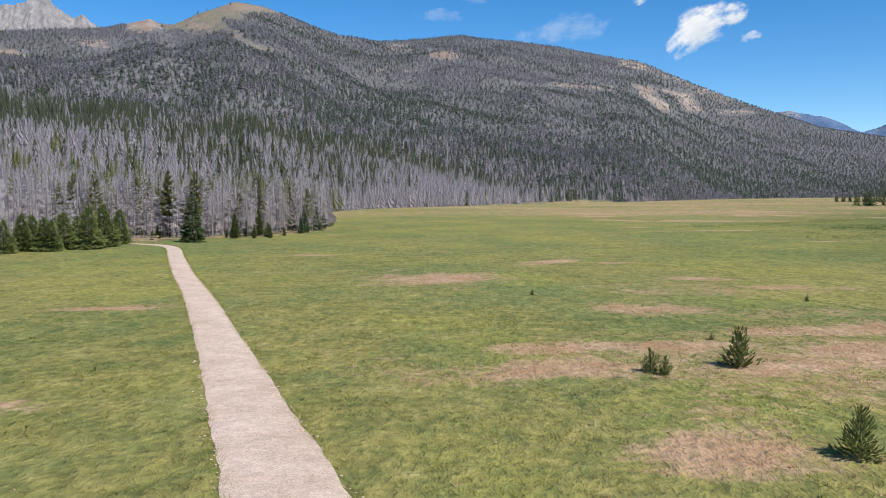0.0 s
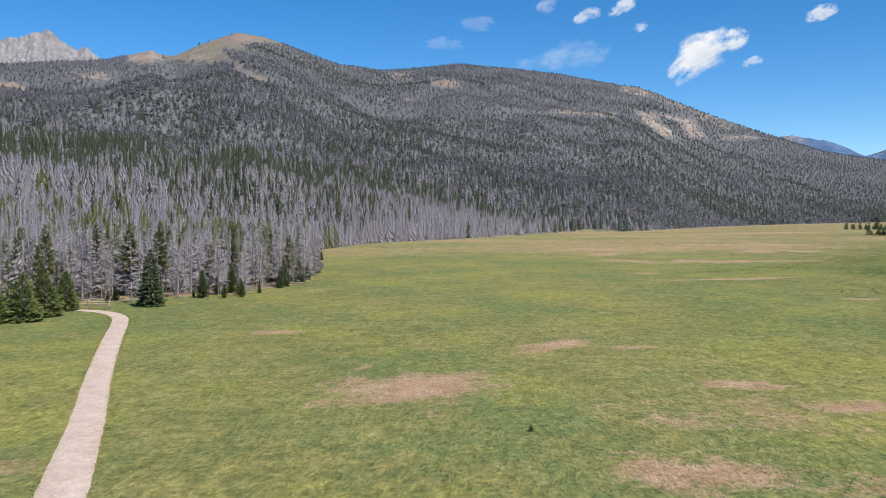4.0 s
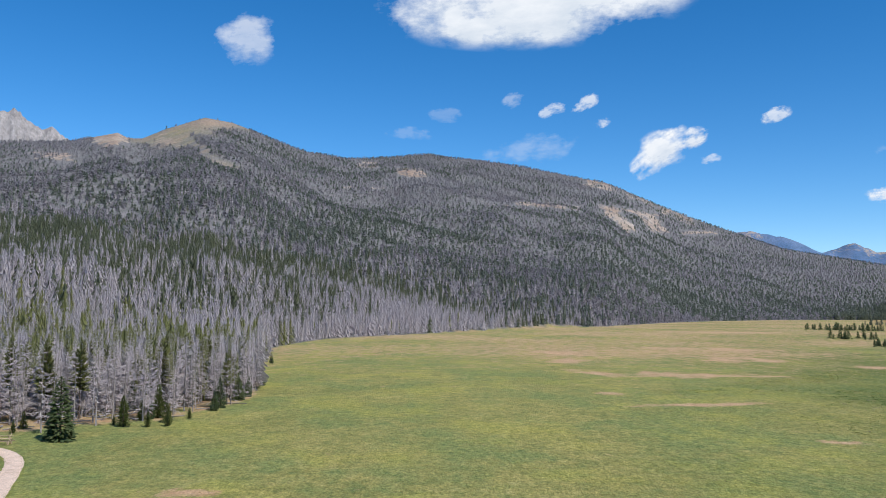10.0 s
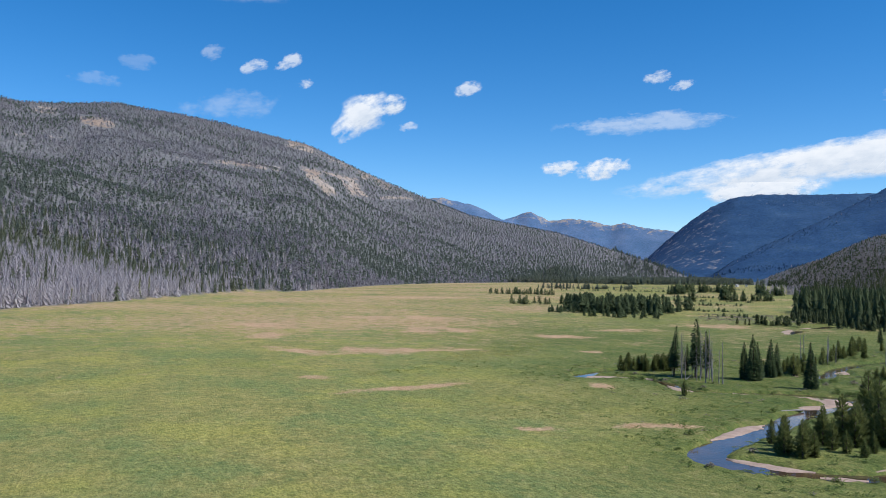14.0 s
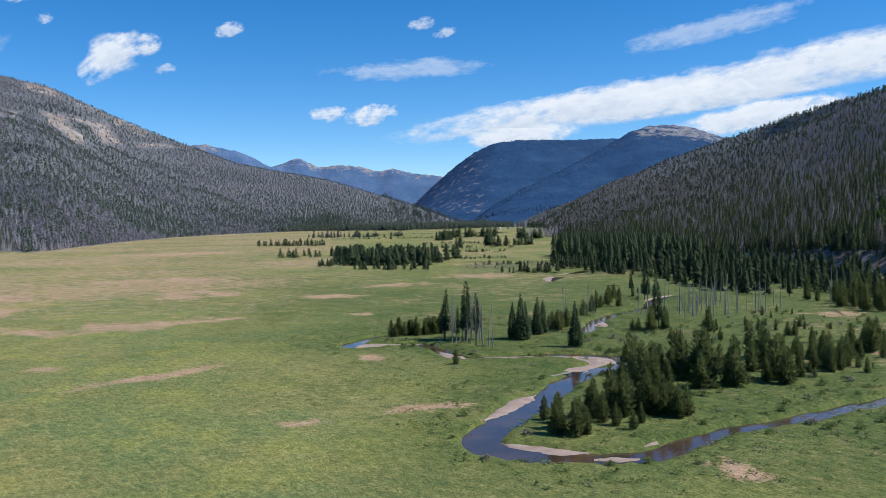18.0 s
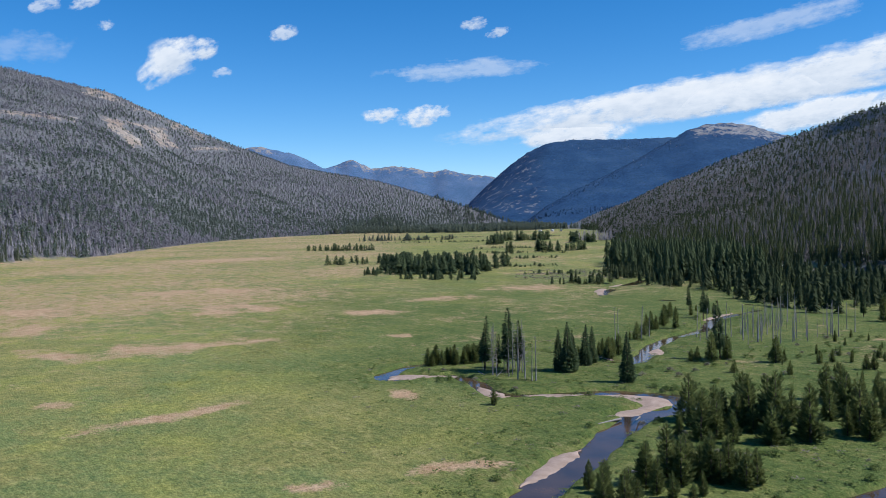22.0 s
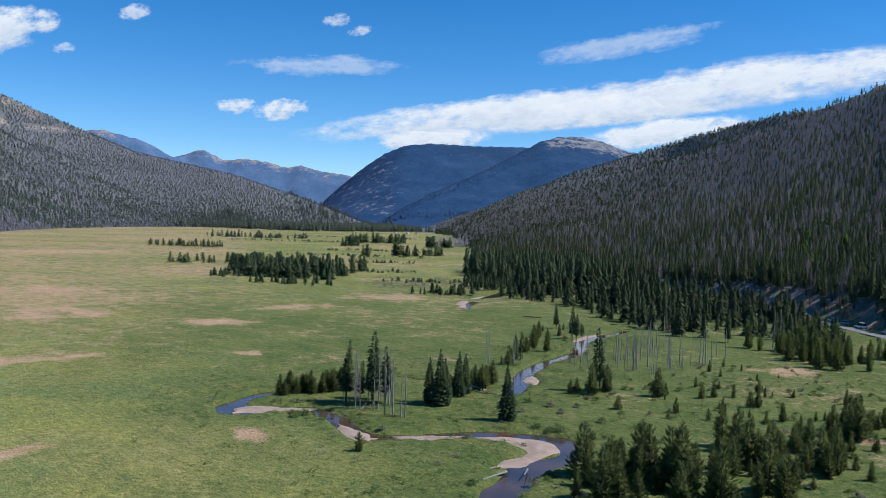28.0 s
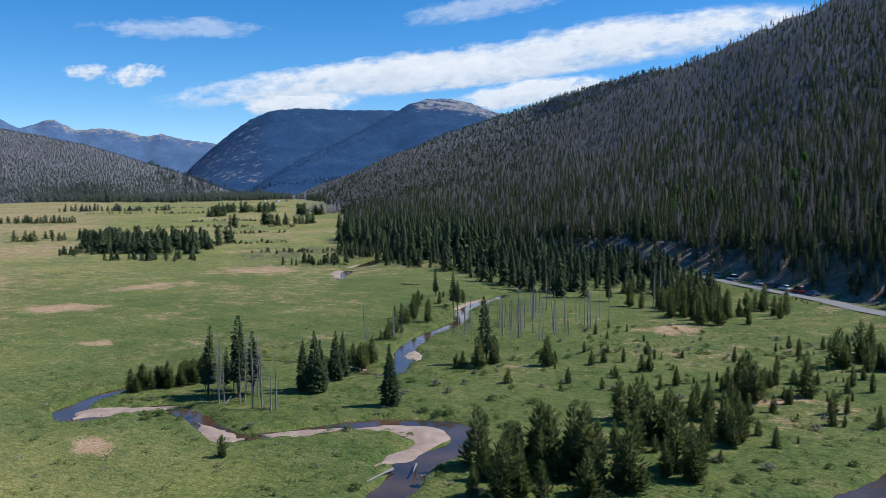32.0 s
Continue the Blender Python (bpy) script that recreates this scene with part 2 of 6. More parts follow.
grey_rock = g.ramp(g.noise(0.02, 8, 0.75), [(0.3, (0.15, 0.145, 0.15)), (0.5, (0.25, 0.235, 0.23)), (0.7, (0.36, 0.335, 0.32))])
rock = g.mix(g.math("MULTIPLY", damp_haze_node.outputs["Alpha"], zone[1]), rock, grey_rock)
rk = g.math("ADD", zone[2], g.math("MULTIPLY", g.math("SUBTRACT", g.noise(0.030, 8, 0.8), 0.5), 2.6))
base = g.mix(g.ramp(rk, [(0.50, (0, 0, 0)), (0.64, (1, 1, 1))]), base, rock)
g.color(base).bump(g.math("ADD", g.math("MULTIPLY", fine, 0.6), tuss), 0.9, 0.4)
MAT["ground"] = g.m
for key, damp_haze in (("grass", 0.0), ("wet_grass", 1.0)):
    m = Mat(key + "_blades", 0.8)
    geo = m.n("ShaderNodeNewGeometry")
    m.color(m.mix(1.0, sward(m, damp_haze), m.ramp(geo.outputs["Random Per Island"], [(0.0, (0.85, 0.9, 0.8)), (0.6, (1.1, 1.1, 1.05)), (1.0, (1.18, 1.15, 1.08))]), "MULTIPLY"))
    MAT[key] = m.m
m = Mat("straw", 0.85)
geo = m.n("ShaderNodeNewGeometry")
m.color(m.ramp(geo.outputs["Random Per Island"], [(0.0, (0.36, 0.225, 0.12)), (1.0, (0.56, 0.40, 0.25))]))
MAT["straw"] = m.m

m = Mat("trail_gravel", 0.95)
a, b, c = m.noise(16, 5, 0.75), m.noise(0.5, 5, 0.65), m.noise(3.0, 4, 0.7)
tone = m.ramp(b, [(0.3, (0.58, 0.425, 0.32)), (0.5, (0.68, 0.52, 0.405)), (0.7, (0.76, 0.60, 0.48))])
tone = m.mix(1.0, tone, m.ramp(a, [(0.3, (0.55, 0.55, 0.56)), (0.5, (0.98, 0.98, 0.98)), (0.7, (1.25, 1.22, 1.18))]), "MULTIPLY")
m.color(m.mix(1.0, tone, m.ramp(c, [(0.3, (0.82, 0.82, 0.82)), (0.7, (1.12, 1.12, 1.12))]), "MULTIPLY")).bump(a, 0.7, 0.04)
MAT["gravel"] = m.m
m = Mat("river_sand", 0.95)
a, b = m.noise(5, 5, 0.7), m.noise(0.5, 4)
m.color(m.mix(1.0, m.ramp(b, [(0.3, (0.34, 0.24, 0.18)), (0.7, (0.50, 0.37, 0.29))]), m.ramp(a, [(0.3, (0.75, 0.75, 0.75)), (0.7, (1.12, 1.12, 1.12))]), "MULTIPLY")).bump(a, 0.5, 0.05)
MAT["sand"] = m.m
m = Mat("river_water", 0.06)
m.b.inputs["Specular IOR Level"].default_value = 0.5
m.b.inputs["IOR"].default_value = 1.33
m.color(m.ramp(m.noise(0.15, 3), [(0.3, (0.040, 0.030, 0.022)), (0.7, (0.110, 0.065, 0.036))])).bump(m.noise(1.5, 4), 0.25, 0.05)
MAT["water"] = m.m
m = Mat("asphalt", 0.9)
m.color(m.ramp(m.noise(2, 5), [(0.3, (0.20, 0.19, 0.18)), (0.7, (0.29, 0.275, 0.26))]))
MAT["asphalt"] = m.m


# ---------------- mesh helpers ----------------
def mesh(name, verts, faces, mat, smooth=False):
    """A mesh from arrays of points and of triangles or quads."""
    me = bpy.data.meshes.new(name)
    verts, faces = np.asarray(verts, np.float32), np.asarray(faces, np.int32)
    k = faces.shape[1]
    me.vertices.add(len(verts))
    me.vertices.foreach_set("co", verts.ravel())
    me.loops.add(faces.size)
    me.loops.foreach_set("vertex_index", faces.ravel())
    me.polygons.add(len(faces))
    me.polygons.foreach_set("loop_start", np.arange(0, faces.size, k, dtype=np.int32))
    me.polygons.foreach_set("use_smooth", np.full(len(faces), smooth))
    me.update(calc_edges=True)
    me.materials.append(mat)
    return me


def part(name, data, parent, label=""):
    ob = new(name, data)
    ob.parent = parent
    return tagged(ob, label)


# ---------------- the land ----------------
def table(rows):
    return np.array(rows, float).T


# Ranges of hills: bearing, height angle of the crest, distance of the crest, distance of the foot.
LEFT = table([(-180, 6, 1500, 500), (-75, 8, 1400, 200), (-52, 9.4, 1600, 220), (-37, 9.7, 1800, 240), (-27.5, 9.6, 1900, 260), (-22, 10.2, 1950, 290), (-19.4, 10.95, 1950, 310), (-18.4, 10.5, 1950, 320), (-17.4, 10.95, 1950, 330),
              (-16.5, 11.4, 1950, 340), (-14.2, 12.3, 1950, 370), (-12.2, 12.1, 2000, 400), (-9.2, 11.05, 2050, 470), (-7.3, 10.4, 2120, 500), (-4.7, 10.1, 2200, 540), (0.8, 10.5, 2400, 630),
              (6.8, 9.7, 2500, 770), (12.8, 8.45, 2550, 950), (16.1, 6.95, 2600, 1200), (19.6, 5.5, 2650, 1500), (23.7, 4.0, 2700, 1750), (29.6, 2.9, 2750, 2050), (33.4, 1.75, 2750, 2300)])
# Where the forest begins: bearing and distance.
WOODS_LEFT = table([(-180, 100), (-52, 96), (-37, 112), (-30, 124), (-26, 135), (-22.7, 137), (-19.2, 141), (-15.7, 143), (-11.7, 162), (-10.2, 178), (-9.9, 300), (-9.3, 420), (-5.8, 525), (0.7, 632), (5.4, 765), (9, 880), (12.8, 950), (16.1, 1200), (19.6, 1500), (23.7, 1750), (29.6, 2050), (33.4, 2300), (40, 2700), (180, 2700)])
WOODS_RIGHT = table([(-180, 2200), (41, 2200), (44, 1700), (46, 640), (48.7, 600), (55, 540), (57, 505), (58, 498), (60.3, 438), (63.6, 393), (66.6, 360), (69, 335), (71.4, 315), (74, 294), (80, 262), (95, 218), (120, 210), (180, 500)])
WOODS_LEFT[1] -= np.where(WOODS_LEFT[1] > 290, 24, 0)
WOODS_RIGHT[1] += np.where((WOODS_RIGHT[0] > 60) & (WOODS_RIGHT[0] < 130), 4, 0)
LEFT_END = table([(33.4, 1.85, 2750, 2300), (35, 1.25, 2750, 2420), (37.3, 0.4, 2750, 2600), (40, -0.5, 2750, 2700), (180, -0.5, 2750, 2700)])
RIGHT = table([(-180, -1, 2400, 2200), (41, -1, 2400, 2200), (44, 0.3, 2400, 1700), (46, 0.95, 2200, 640), (48.7, 2.3, 1950, 600), (51.5, 3.4, 1800, 570), (55.2, 4.5, 1500, 530), (58, 5.45, 1300, 490),
               (60.3, 6.15, 1200, 425), (63.6, 7.05, 1050, 375), (66.6, 7.9, 950, 342), (69, 8.7, 880, 318), (71.4, 9.7, 820, 298), (74, 10.6, 770, 278), (80, 13, 700, 248), (95, 14, 620, 205), (120, 12, 620, 190), (150, 8, 900, 260), (180, 6, 1500, 500)])
END = table([(-180, -1, 4000, 3000), (34, -1, 4000, 3000), (35.5, 1.3, 4000, 3000), (36.5, 2.25, 4000, 2950), (38.2, 3.7, 4000, 2900), (39.4, 4.55, 4000, 2900), (40.7, 5.1, 4000, 2900), (42.4, 5.3, 4050, 2900), (46, 5.2, 4150, 2900),
             (48, 5.22, 4200, 2900), (49.5, 5.2, 4250, 2900), (52, 4.6, 4300, 2900), (60, 3, 4300, 2900), (75, 2, 4300, 2900), (180, -1, 4000, 3000)])
# The nearer shoulder of the end mountain, with its bare top.
SPUR = table([(-180, -1, 3000, 2600), (38, -1, 3000, 2700), (40.6, 0.9, 3050, 2700), (42.4, 1.9, 3150, 2700), (44.2, 2.75, 3250, 2700), (45.7, 3.45, 3350, 2700), (47.4, 4.35, 3500, 2700), (48.9, 5.15, 3650, 2700), (49.7, 5.62, 3700, 2700), (50.8, 5.95, 3750, 2700),
              (52.2, 6.0, 3800, 2700), (53.6, 5.75, 3800, 2700), (55.3, 5.1, 3800, 2700), (60, 4, 3800, 2700), (75, 3, 3800, 2700), (180, -1, 3000, 2600)])
# The farther wooded crest that shows over the near one.
BACK = table([(-180, -1, 2500, 2000), (46, -1, 2500, 2000), (49, 2.1, 2500, 2000), (52, 3.5, 2500, 2000), (55.2, 4.55, 2500, 1900), (58, 5.45, 2500, 1800), (60.3, 6.2, 2400, 1700), (63.6, 7.05, 2300, 1600), (66, 7.6, 2200, 1600), (70, 7.0, 2200, 1600), (85, 5, 2200, 1600), (100, -1, 2200, 1800), (180, -1, 2200, 1800)])
FAR = table([(-180, -1, 4600, 4200), (15, -1, 4600, 4200), (20.4, 5.0, 4300, 3600), (21.5, 5.2, 4300, 3600), (24, 4.65, 4300, 3600), (25.8, 3.7, 4400, 3600), (26.7, 4.0, 4600, 3900), (27.6, 4.3, 4600, 3900), (29, 3.65, 4600, 3900), (30.3, 3.82, 4600, 3900),
             (31.8, 3.67, 4600, 3900), (32.9, 3.35, 4600, 3900), (33.9, 3.55, 4600, 3900), (35.2, 3.2, 4600, 3900), (37, 3.0, 4600, 3900), (40, 2, 4600, 3900), (50, -1, 4600, 4200), (180, -1, 4600, 4200)])
PEAK = table([(-180, -1, 3300, 2600), (-50, 6, 3300, 2600), (-40, 9.8, 3300, 2600), (-33, 10.5, 3300, 2600), (-29, 10.9, 3300, 2600), (-27.1, 11.35, 3300, 2600), (-26.2, 11.65, 3300, 2600), (-25.3, 11.9, 3300, 2600), (-24.7, 11.45, 3300, 2600), (-23.9, 10.95, 3300, 2600), (-23.2, 11.0, 3300, 2600), (-22.6, 10.7, 3300, 2600), (-22, 10.2, 3300, 2600), (-20, 9.4, 3300, 2600), (-10, -1, 3300, 2600), (180, -1, 3300, 2600)])


RIGHT[1] -= np.interp(RIGHT[0], (48, 52, 56, 61, 66, 72, 90), (0, 0.45, 1.0, 1.0, 0.42, 0.28, 0.28))
LEFT[1] += np.interp(LEFT[0], (4, 10, 20, 27), (0, 0.10, 0.10, 0.04))


def wobble(x, y, size, seed):
    """Smooth noise of about -1 to 1, for arrays."""
    x, y = x / size + seed * 17.3, y / size - seed * 9.1
    v = np.sin(x * 1.7 + 1.3 * np.sin(y * 1.1 + seed)) + np.sin(y * 1.9 + 1.7 * np.sin(x * 0.9 - seed)) + 0.6 * np.sin(2.7 * x - 2.1 * y + 2 * np.sin(0.7 * x + y))
    return v / 2.6


def rise(x, y, tab, cx, cy, rough, base=20.0, spurs=0.0):
    dx, dy = x - cx, y - cy
    r, az = np.hypot(dx, dy), np.degrees(np.arctan2(dx, dy))
    el, rc, rf = (np.interp(az, tab[0], tab[k]) for k in (1, 2, 3))
    top = rc * np.tan(np.radians(el)) + base
    u = (r - rf) / (rc - rf)
    up = np.where(u <= 1, 0.42 * u + 0.58 * np.abs(u) ** 1.6, 1 - 0.35 * (u - 1))
    z = top * np.where(u > 0, up, 0)
    bumps = wobble(x, y, 230, 3) * 0.5 + wobble(x, y, 110, 1) * 0.45 + wobble(x, y, 55, 2) * 0.35
    z = z + rough * top * np.clip(u, 0, 1) * np.clip(1.03 - u, 0, 1) * bumps * 2
    ribs = wobble(az * 21 + 0.06 * r, r * 0.25, 120, 61) + 0.3 * wobble(az * 21 - 0.05 * r, r * 0.3, 45, 62)
    z = z + ribs * spurs * top * np.clip(u, 0, 1) * np.clip(1.0 - u, 0, 1) * 2
    return np.where((u > 0) & (top > 0), z, -50), u


def land(x, y):
    """Height of the ground, and how far up each range a place lies."""
    r = np.hypot(x - 20, y - 45)
    flat = np.clip(r - 350, 0, 2600) * 0.005 + wobble(x, y, 60, 5) * 0.12 + wobble(x, y, 14, 6) * 0.06
    left, ul = rise(x, y, np.hstack([LEFT, LEFT_END[:, 1:]]), 3, 28, 0.12, 17, 0.075)
    fold = np.clip((-13 - np.degrees(np.arctan2(x - 3, y - 28))) / 4, 0, 1)
    left = left + fold * (24 * np.exp(-(((ul - 0.54) / 0.1) ** 2)) - 38 * np.exp(-(((ul - 0.75) / 0.09) ** 2)))
    right, ur = rise(x, y, RIGHT, 38, 76, 0.08, 32, 0.05)
    back, ub = rise(x, y, BACK, 38, 76, 0.05, 32, 0.1)
    b_, d_ = np.degrees(np.arctan2(x - 38, y - 76)), np.hypot(x - 38, y - 76) - np.interp(np.degrees(np.arctan2(x - 38, y - 76)), RIGHT[0], RIGHT[3])
    right = right + 8 * np.clip((b_ - 56) / 8, 0, 1) * np.clip(1 - ur, 0, 1) * np.clip(d_ / 17, 0, 1)
    end, ue = rise(x, y, END, 20, 50, 0.06, 27, 0.06)
    spur, us = rise(x, y, SPUR, 20, 50, 0.04, 27, 0.04)
    far, uf = rise(x, y, FAR, 20, 50, 0.07, 27, 0.14)
    peak, up = rise(x, y, PEAK, 3, 28, 0.05, 17)
    crag = np.abs(wobble(x + 0.4 * y, y * 0.3, 34, 31)) * 34 + np.abs(wobble(x - 0.3 * y, y * 0.35, 14, 32)) * 14 - 26
    peak = peak - 6 + (peak > 100) * crag * np.clip(1.15 - up * 0.75, 0.3, 1)
    hills = np.maximum.reduce([left, right, back, end, spur, far, peak])
    return np.maximum(flat, hills + np.minimum(flat, 2)), (left, ul), (right, ur), (end, ue), (far, uf), (peak, up), (spur, us), (back, ub)


def along(points, step):
    """Even points on a smooth curve through the given ones."""
    p = np.array(points, float)
    q = np.vstack([2 * p[0] - p[1], p, 2 * p[-1] - p[-2]])
    out = []
    for i in range(1, len(q) - 2):
        n = max(2, int(np.linalg.norm(q[i + 1][:2] - q[i][:2]) / step))
        s = np.linspace(0, 1, n, endpoint=False)[:, None]
        out.append(0.5 * (2 * q[i] + (q[i + 1] - q[i - 1]) * s + (2 * q[i - 1] - 5 * q[i] + 4 * q[i + 1] - q[i + 2]) * s**2 + (3 * q[i] - q[i - 1] - 3 * q[i + 1] + q[i + 2]) * s**3))
    return np.vstack(out + [p[-1:]])


# River: x, y, half width.
RIVER = along([(470, 420, 3), (420, 395, 2.5), (350, 356, 2.2), (304, 330, 2.2), (266, 304, 1.7), (268, 268, 1.0), (275, 240, 1.0), (261, 228, 1.7), (231, 221, 2.2), (210, 208, 2.0), (190, 202, 2.1), (176, 195.5, 2.3), (163.5, 187, 2.1), (155, 181.5, 1.7), (152, 187, 1.3), (151.5, 195, 1.3), (151.4, 203, 1.4), (148, 210, 1.3),
               (136, 212, 1.3), (124, 210, 1.4), (116, 208.5, 1.8), (108, 204.5, 2.2), (104.2, 200.3, 2.2), (106, 197.5, 1.9), (112, 197, 1.8)], 1.2)
RIVER_LOW = along([(112, 197, 2.0), (117, 193.5, 2.0), (116.5, 188, 2.2), (114.5, 180.5, 2.4), (113, 174.5, 2.2), (115, 170.5, 2.0), (121, 167.5, 2.0), (128, 164, 2.2), (133, 158.5, 2.4), (135, 153, 2.6), (132.5, 148, 2.8), (126.5, 146, 2.8), (118.5, 146, 2.8), (111, 142.5, 3.0), (103, 138, 3.0),
                   (95, 133.2, 2.8), (87.5, 129.5, 2.8), (80.5, 126.5, 3.2), (76, 122.5, 3.2), (74.5, 117.5, 3.2), (77, 112.5, 3.0), (81, 108.8, 2.8), (85.5, 106, 2.8), (90.5, 106, 2.6), (97, 106.6, 2.0), (103.3, 106.4, 1.9), (110, 105.2, 2.0), (117, 104, 2.2), (126, 103, 2.2), (150, 99, 2.2), (180, 84, 2.2), (215, 60, 2.2)], 1.0)
RIVER_LOW[:, 2] *= 0.74
RIVER[:, 2] *= 0.82
WATER_Z = -0.55
TRAIL = along([(14, -60, 1.5), (7, -25, 1.5), (0.6, 3, 1.5), (-4.4, 20.6, 1.5), (-6.5, 26.8, 1.38), (-10.0, 37.2, 1.25), (-12.7, 45, 1.15), (-17.0, 57.5, 1.1), (-21.0, 68.8, 1.03), (-25.4, 80.6, 1.0), (-29.9, 93.3, 1.0), (-35.2, 108.6, 1.0), (-38.7, 119, 1.0), (-41.6, 126.3, 1.0), (-45.0, 131.6, 1.0), (-49.6, 135.6, 1.0), (-60, 140, 1.0), (-75, 143, 1.0)], 0.5)
ROAD = along([(180, -60, 3.0), (230, 60, 3.0), (272, 123, 3.0), (291, 143, 3.0), (314, 171, 3.0), (343, 204, 3.0), (365, 232, 3.0), (400, 281, 3.0), (440, 335, 3.0), (456, 360, 3.0)], 4)
# Dry patches: x, y, half length, half breadth, turn in degrees.
DRY = [(-1.0, 78, 4.6, 5.8, -20), (-4.7, 73, 1.4, 0.9, 0), (4.5, 35.5, 4.6, 1.8, 8), (8, 24, 3.0, 1.6, -10), (9, 41, 6, 1.5, 8), (15, 36.5, 4, 1.6, 20), (20, 39.5, 6, 2.6, 10), (22, 47, 6, 2.0, 10), (-23, 56, 3.6, 0.9, 5), (-16, 29.3, 1.6, 0.6, 0),
       (12, 99, 5.5, 1.9, 45), (18, 96.8, 2.0, 1.1, 0), (22.2, 77.8, 2.5, 1.5, -15), (27, 70, 2.4, 1.2, 0), (-18, 110.4, 2.6, 1.6, 0), (13, 56, 3.2, 2.4, 0)]
DRY += [(68, 395, 15, 18, -10), (60, 338, 7.5, 15, -10), (77, 270, 9, 9, 10), (92, 268, 13, 4, -8), (61, 192, 11.5, 2.6, 8), (56, 275, 3.6, 11, 20), (130, 364, 12, 6, 20), (63.5, 144, 2.6, 1.6, -15), (138, 250, 3, 3, 0), (129, 440, 12, 17, 15), (155, 432, 17, 19, 35),
        (121, 347, 8, 9, -20), (137, 349, 7.5, 9, 0), (81.5, 140.5, 4.6, 2.2, -20), (46.4, 213, 2.4, 2.6, -20), (262, 349, 16, 12, -45), (160, 310, 11, 6, -45), (229, 159, 6, 4.4, -38), (98.5, 183, 1.6, 4.2, -15), (87.5, 95.5, 2.0, 3.4, -25), (270, 735, 70, 22, 0), (207, 334, 14, 7, -15), (175, 120, 4, 1.5, -30), (330, 420, 16, 5, -35)]
# Broad stretches of half-dry, reddish grass.
THIN = [(13, 38, 17, 8, 0), (17, 29, 12, 5, 10), (-22, 56, 6.5, 2.2, 0), (22, 68, 11, 6, 0), (27, 52, 9, 5, 0)]
# Sand bars in the river's bends: x, y, half width.
BARS = [along([(x, y, w * 1.25) for x, y, w in v], 0.6) for v in ([(124.5, 163.0, 0.3), (127.5, 160.8, 1.0), (129.6, 158, 1.6), (130.4, 154.2, 2.4), (128.5, 151.3, 1.6), (124.6, 150.0, 1.2), (119.8, 149.6, 1.3), (115.6, 149.8, 0.5)], [(115.6, 171.0, 0.4), (118.5, 168.3, 1.3), (121.5, 166.2, 1.2), (125.5, 163.8, 0.4)],
        [(114.2, 182, 0.4), (112.8, 177, 1.4), (112.0, 172.8, 1.5), (113.5, 171, 0.5)], [(104.5, 198.6, 0.5), (108.6, 199.3, 2.2), (113.5, 195.6, 1.4), (118, 192.6, 0.4)], [(83, 130.8, 0.4), (88, 133, 0.9), (95, 136.6, 1.2), (99.5, 138.2, 0.6)], [(77, 120.5, 0.4), (78.4, 117.2, 1.0), (79.8, 113.8, 1.0), (82, 111, 0.4)],
        [(80.5, 108.9, 0.3), (82.5, 107.2, 0.8), (84.5, 105.8, 0.3)], [(87.6, 108.1, 0.3), (89.6, 108.7, 0.6), (92.0, 109.4, 0.3)], [(166.5, 185.5, 0.4), (170.5, 189.5, 1.4), (174.5, 192.5, 0.5)], [(154.5, 187, 0.4), (155, 191, 1.0), (154, 196, 0.4)], [(248, 228, 0.5), (238, 226, 1.2), (226, 221.5, 0.6)], [(264, 300, 0.6), (270, 311, 1.4), (288, 327, 1.6), (312, 339, 0.8)])]


def away(x, y, line):
    """For arrays of places: the least distance to a line of points, less its half width there."""
    out = np.full(x.shape, 1e3)
    lo, hi = line[:, :2].min(0) - 25, line[:, :2].max(0) + 25
    near = np.where((x > lo[0]) & (x < hi[0]) & (y > lo[1]) & (y < hi[1]))[0]
    for part_ in np.array_split(near, max(1, len(near) // 4000)):
        d = np.hypot(x[part_, None] - line[None, :, 0], y[part_, None] - line[None, :, 1]) - line[None, :, 2]
        out[part_] = d.min(1)
    return out


# Bare rock scars on the mountain: bearings, height angles from the valley, how bare, lean, fall for each degree to the right.
SCARS = ((3.4, 7.0, 7.16, 7.40, 0.5, 0, 0.077), (6.6, 11.3, 6.92, 7.28, 0.64, 0, 0.09), (12.1, 16.2, 6.55, 6.92, 0.66, 0, 0.165), (13.2, 14.3, 5.2, 6.95, 0.72, 1.03, 0), (15.2, 16.5, 5.2, 6.4, 0.70, 0.8, 0), (17.5, 19.8, 5.08, 5.38, 0.72, 0, 0.03), (-4.2, -2.5, 9.55, 10.0, 0.62, 0, 0),
         (-1.4, 0.6, 8.95, 9.65, 0.66, 1.0, 0), (-5.0, -4.0, 8.15, 8.36, 0.6, 0, 0), (-3.1, -2.1, 8.15, 8.35, 0.6, 0, 0), (-29, -26.6, 8.1, 8.6, 0.85, 0, 0), (-24.6, -21.4, 8.9, 9.6, 0.5, 0, 0), (-20.9, -18.7, 10.2, 11.4, 0.95, 0, 0), (-17.6, -15.6, 10.3, 11.2, 0.5, 0, 0))
# Bare rock along the crest: bearings and how bare.
CREST = ((11.2, 13.0, 0.66), (13.0, 16.0, 0.46), (16.0, 18.6, 0.52))


def seen_up(x, y, z):
    """Height angle, in degrees, from the middle of the valley."""
    return np.degrees(np.arctan2(z - 17, np.hypot(x - 3, y - 28)))


# Grassy bald ground: bearings, height angles, lean.
BALD = ((-16.4, -13.4, 11.25, 13, 0), (-13.6, -10.3, 11.75, 13, -0.5), (-18.5, -15.0, 10.4, 11.5, 0), (-14.3, -13.5, 9.2, 11.0, 1.58))


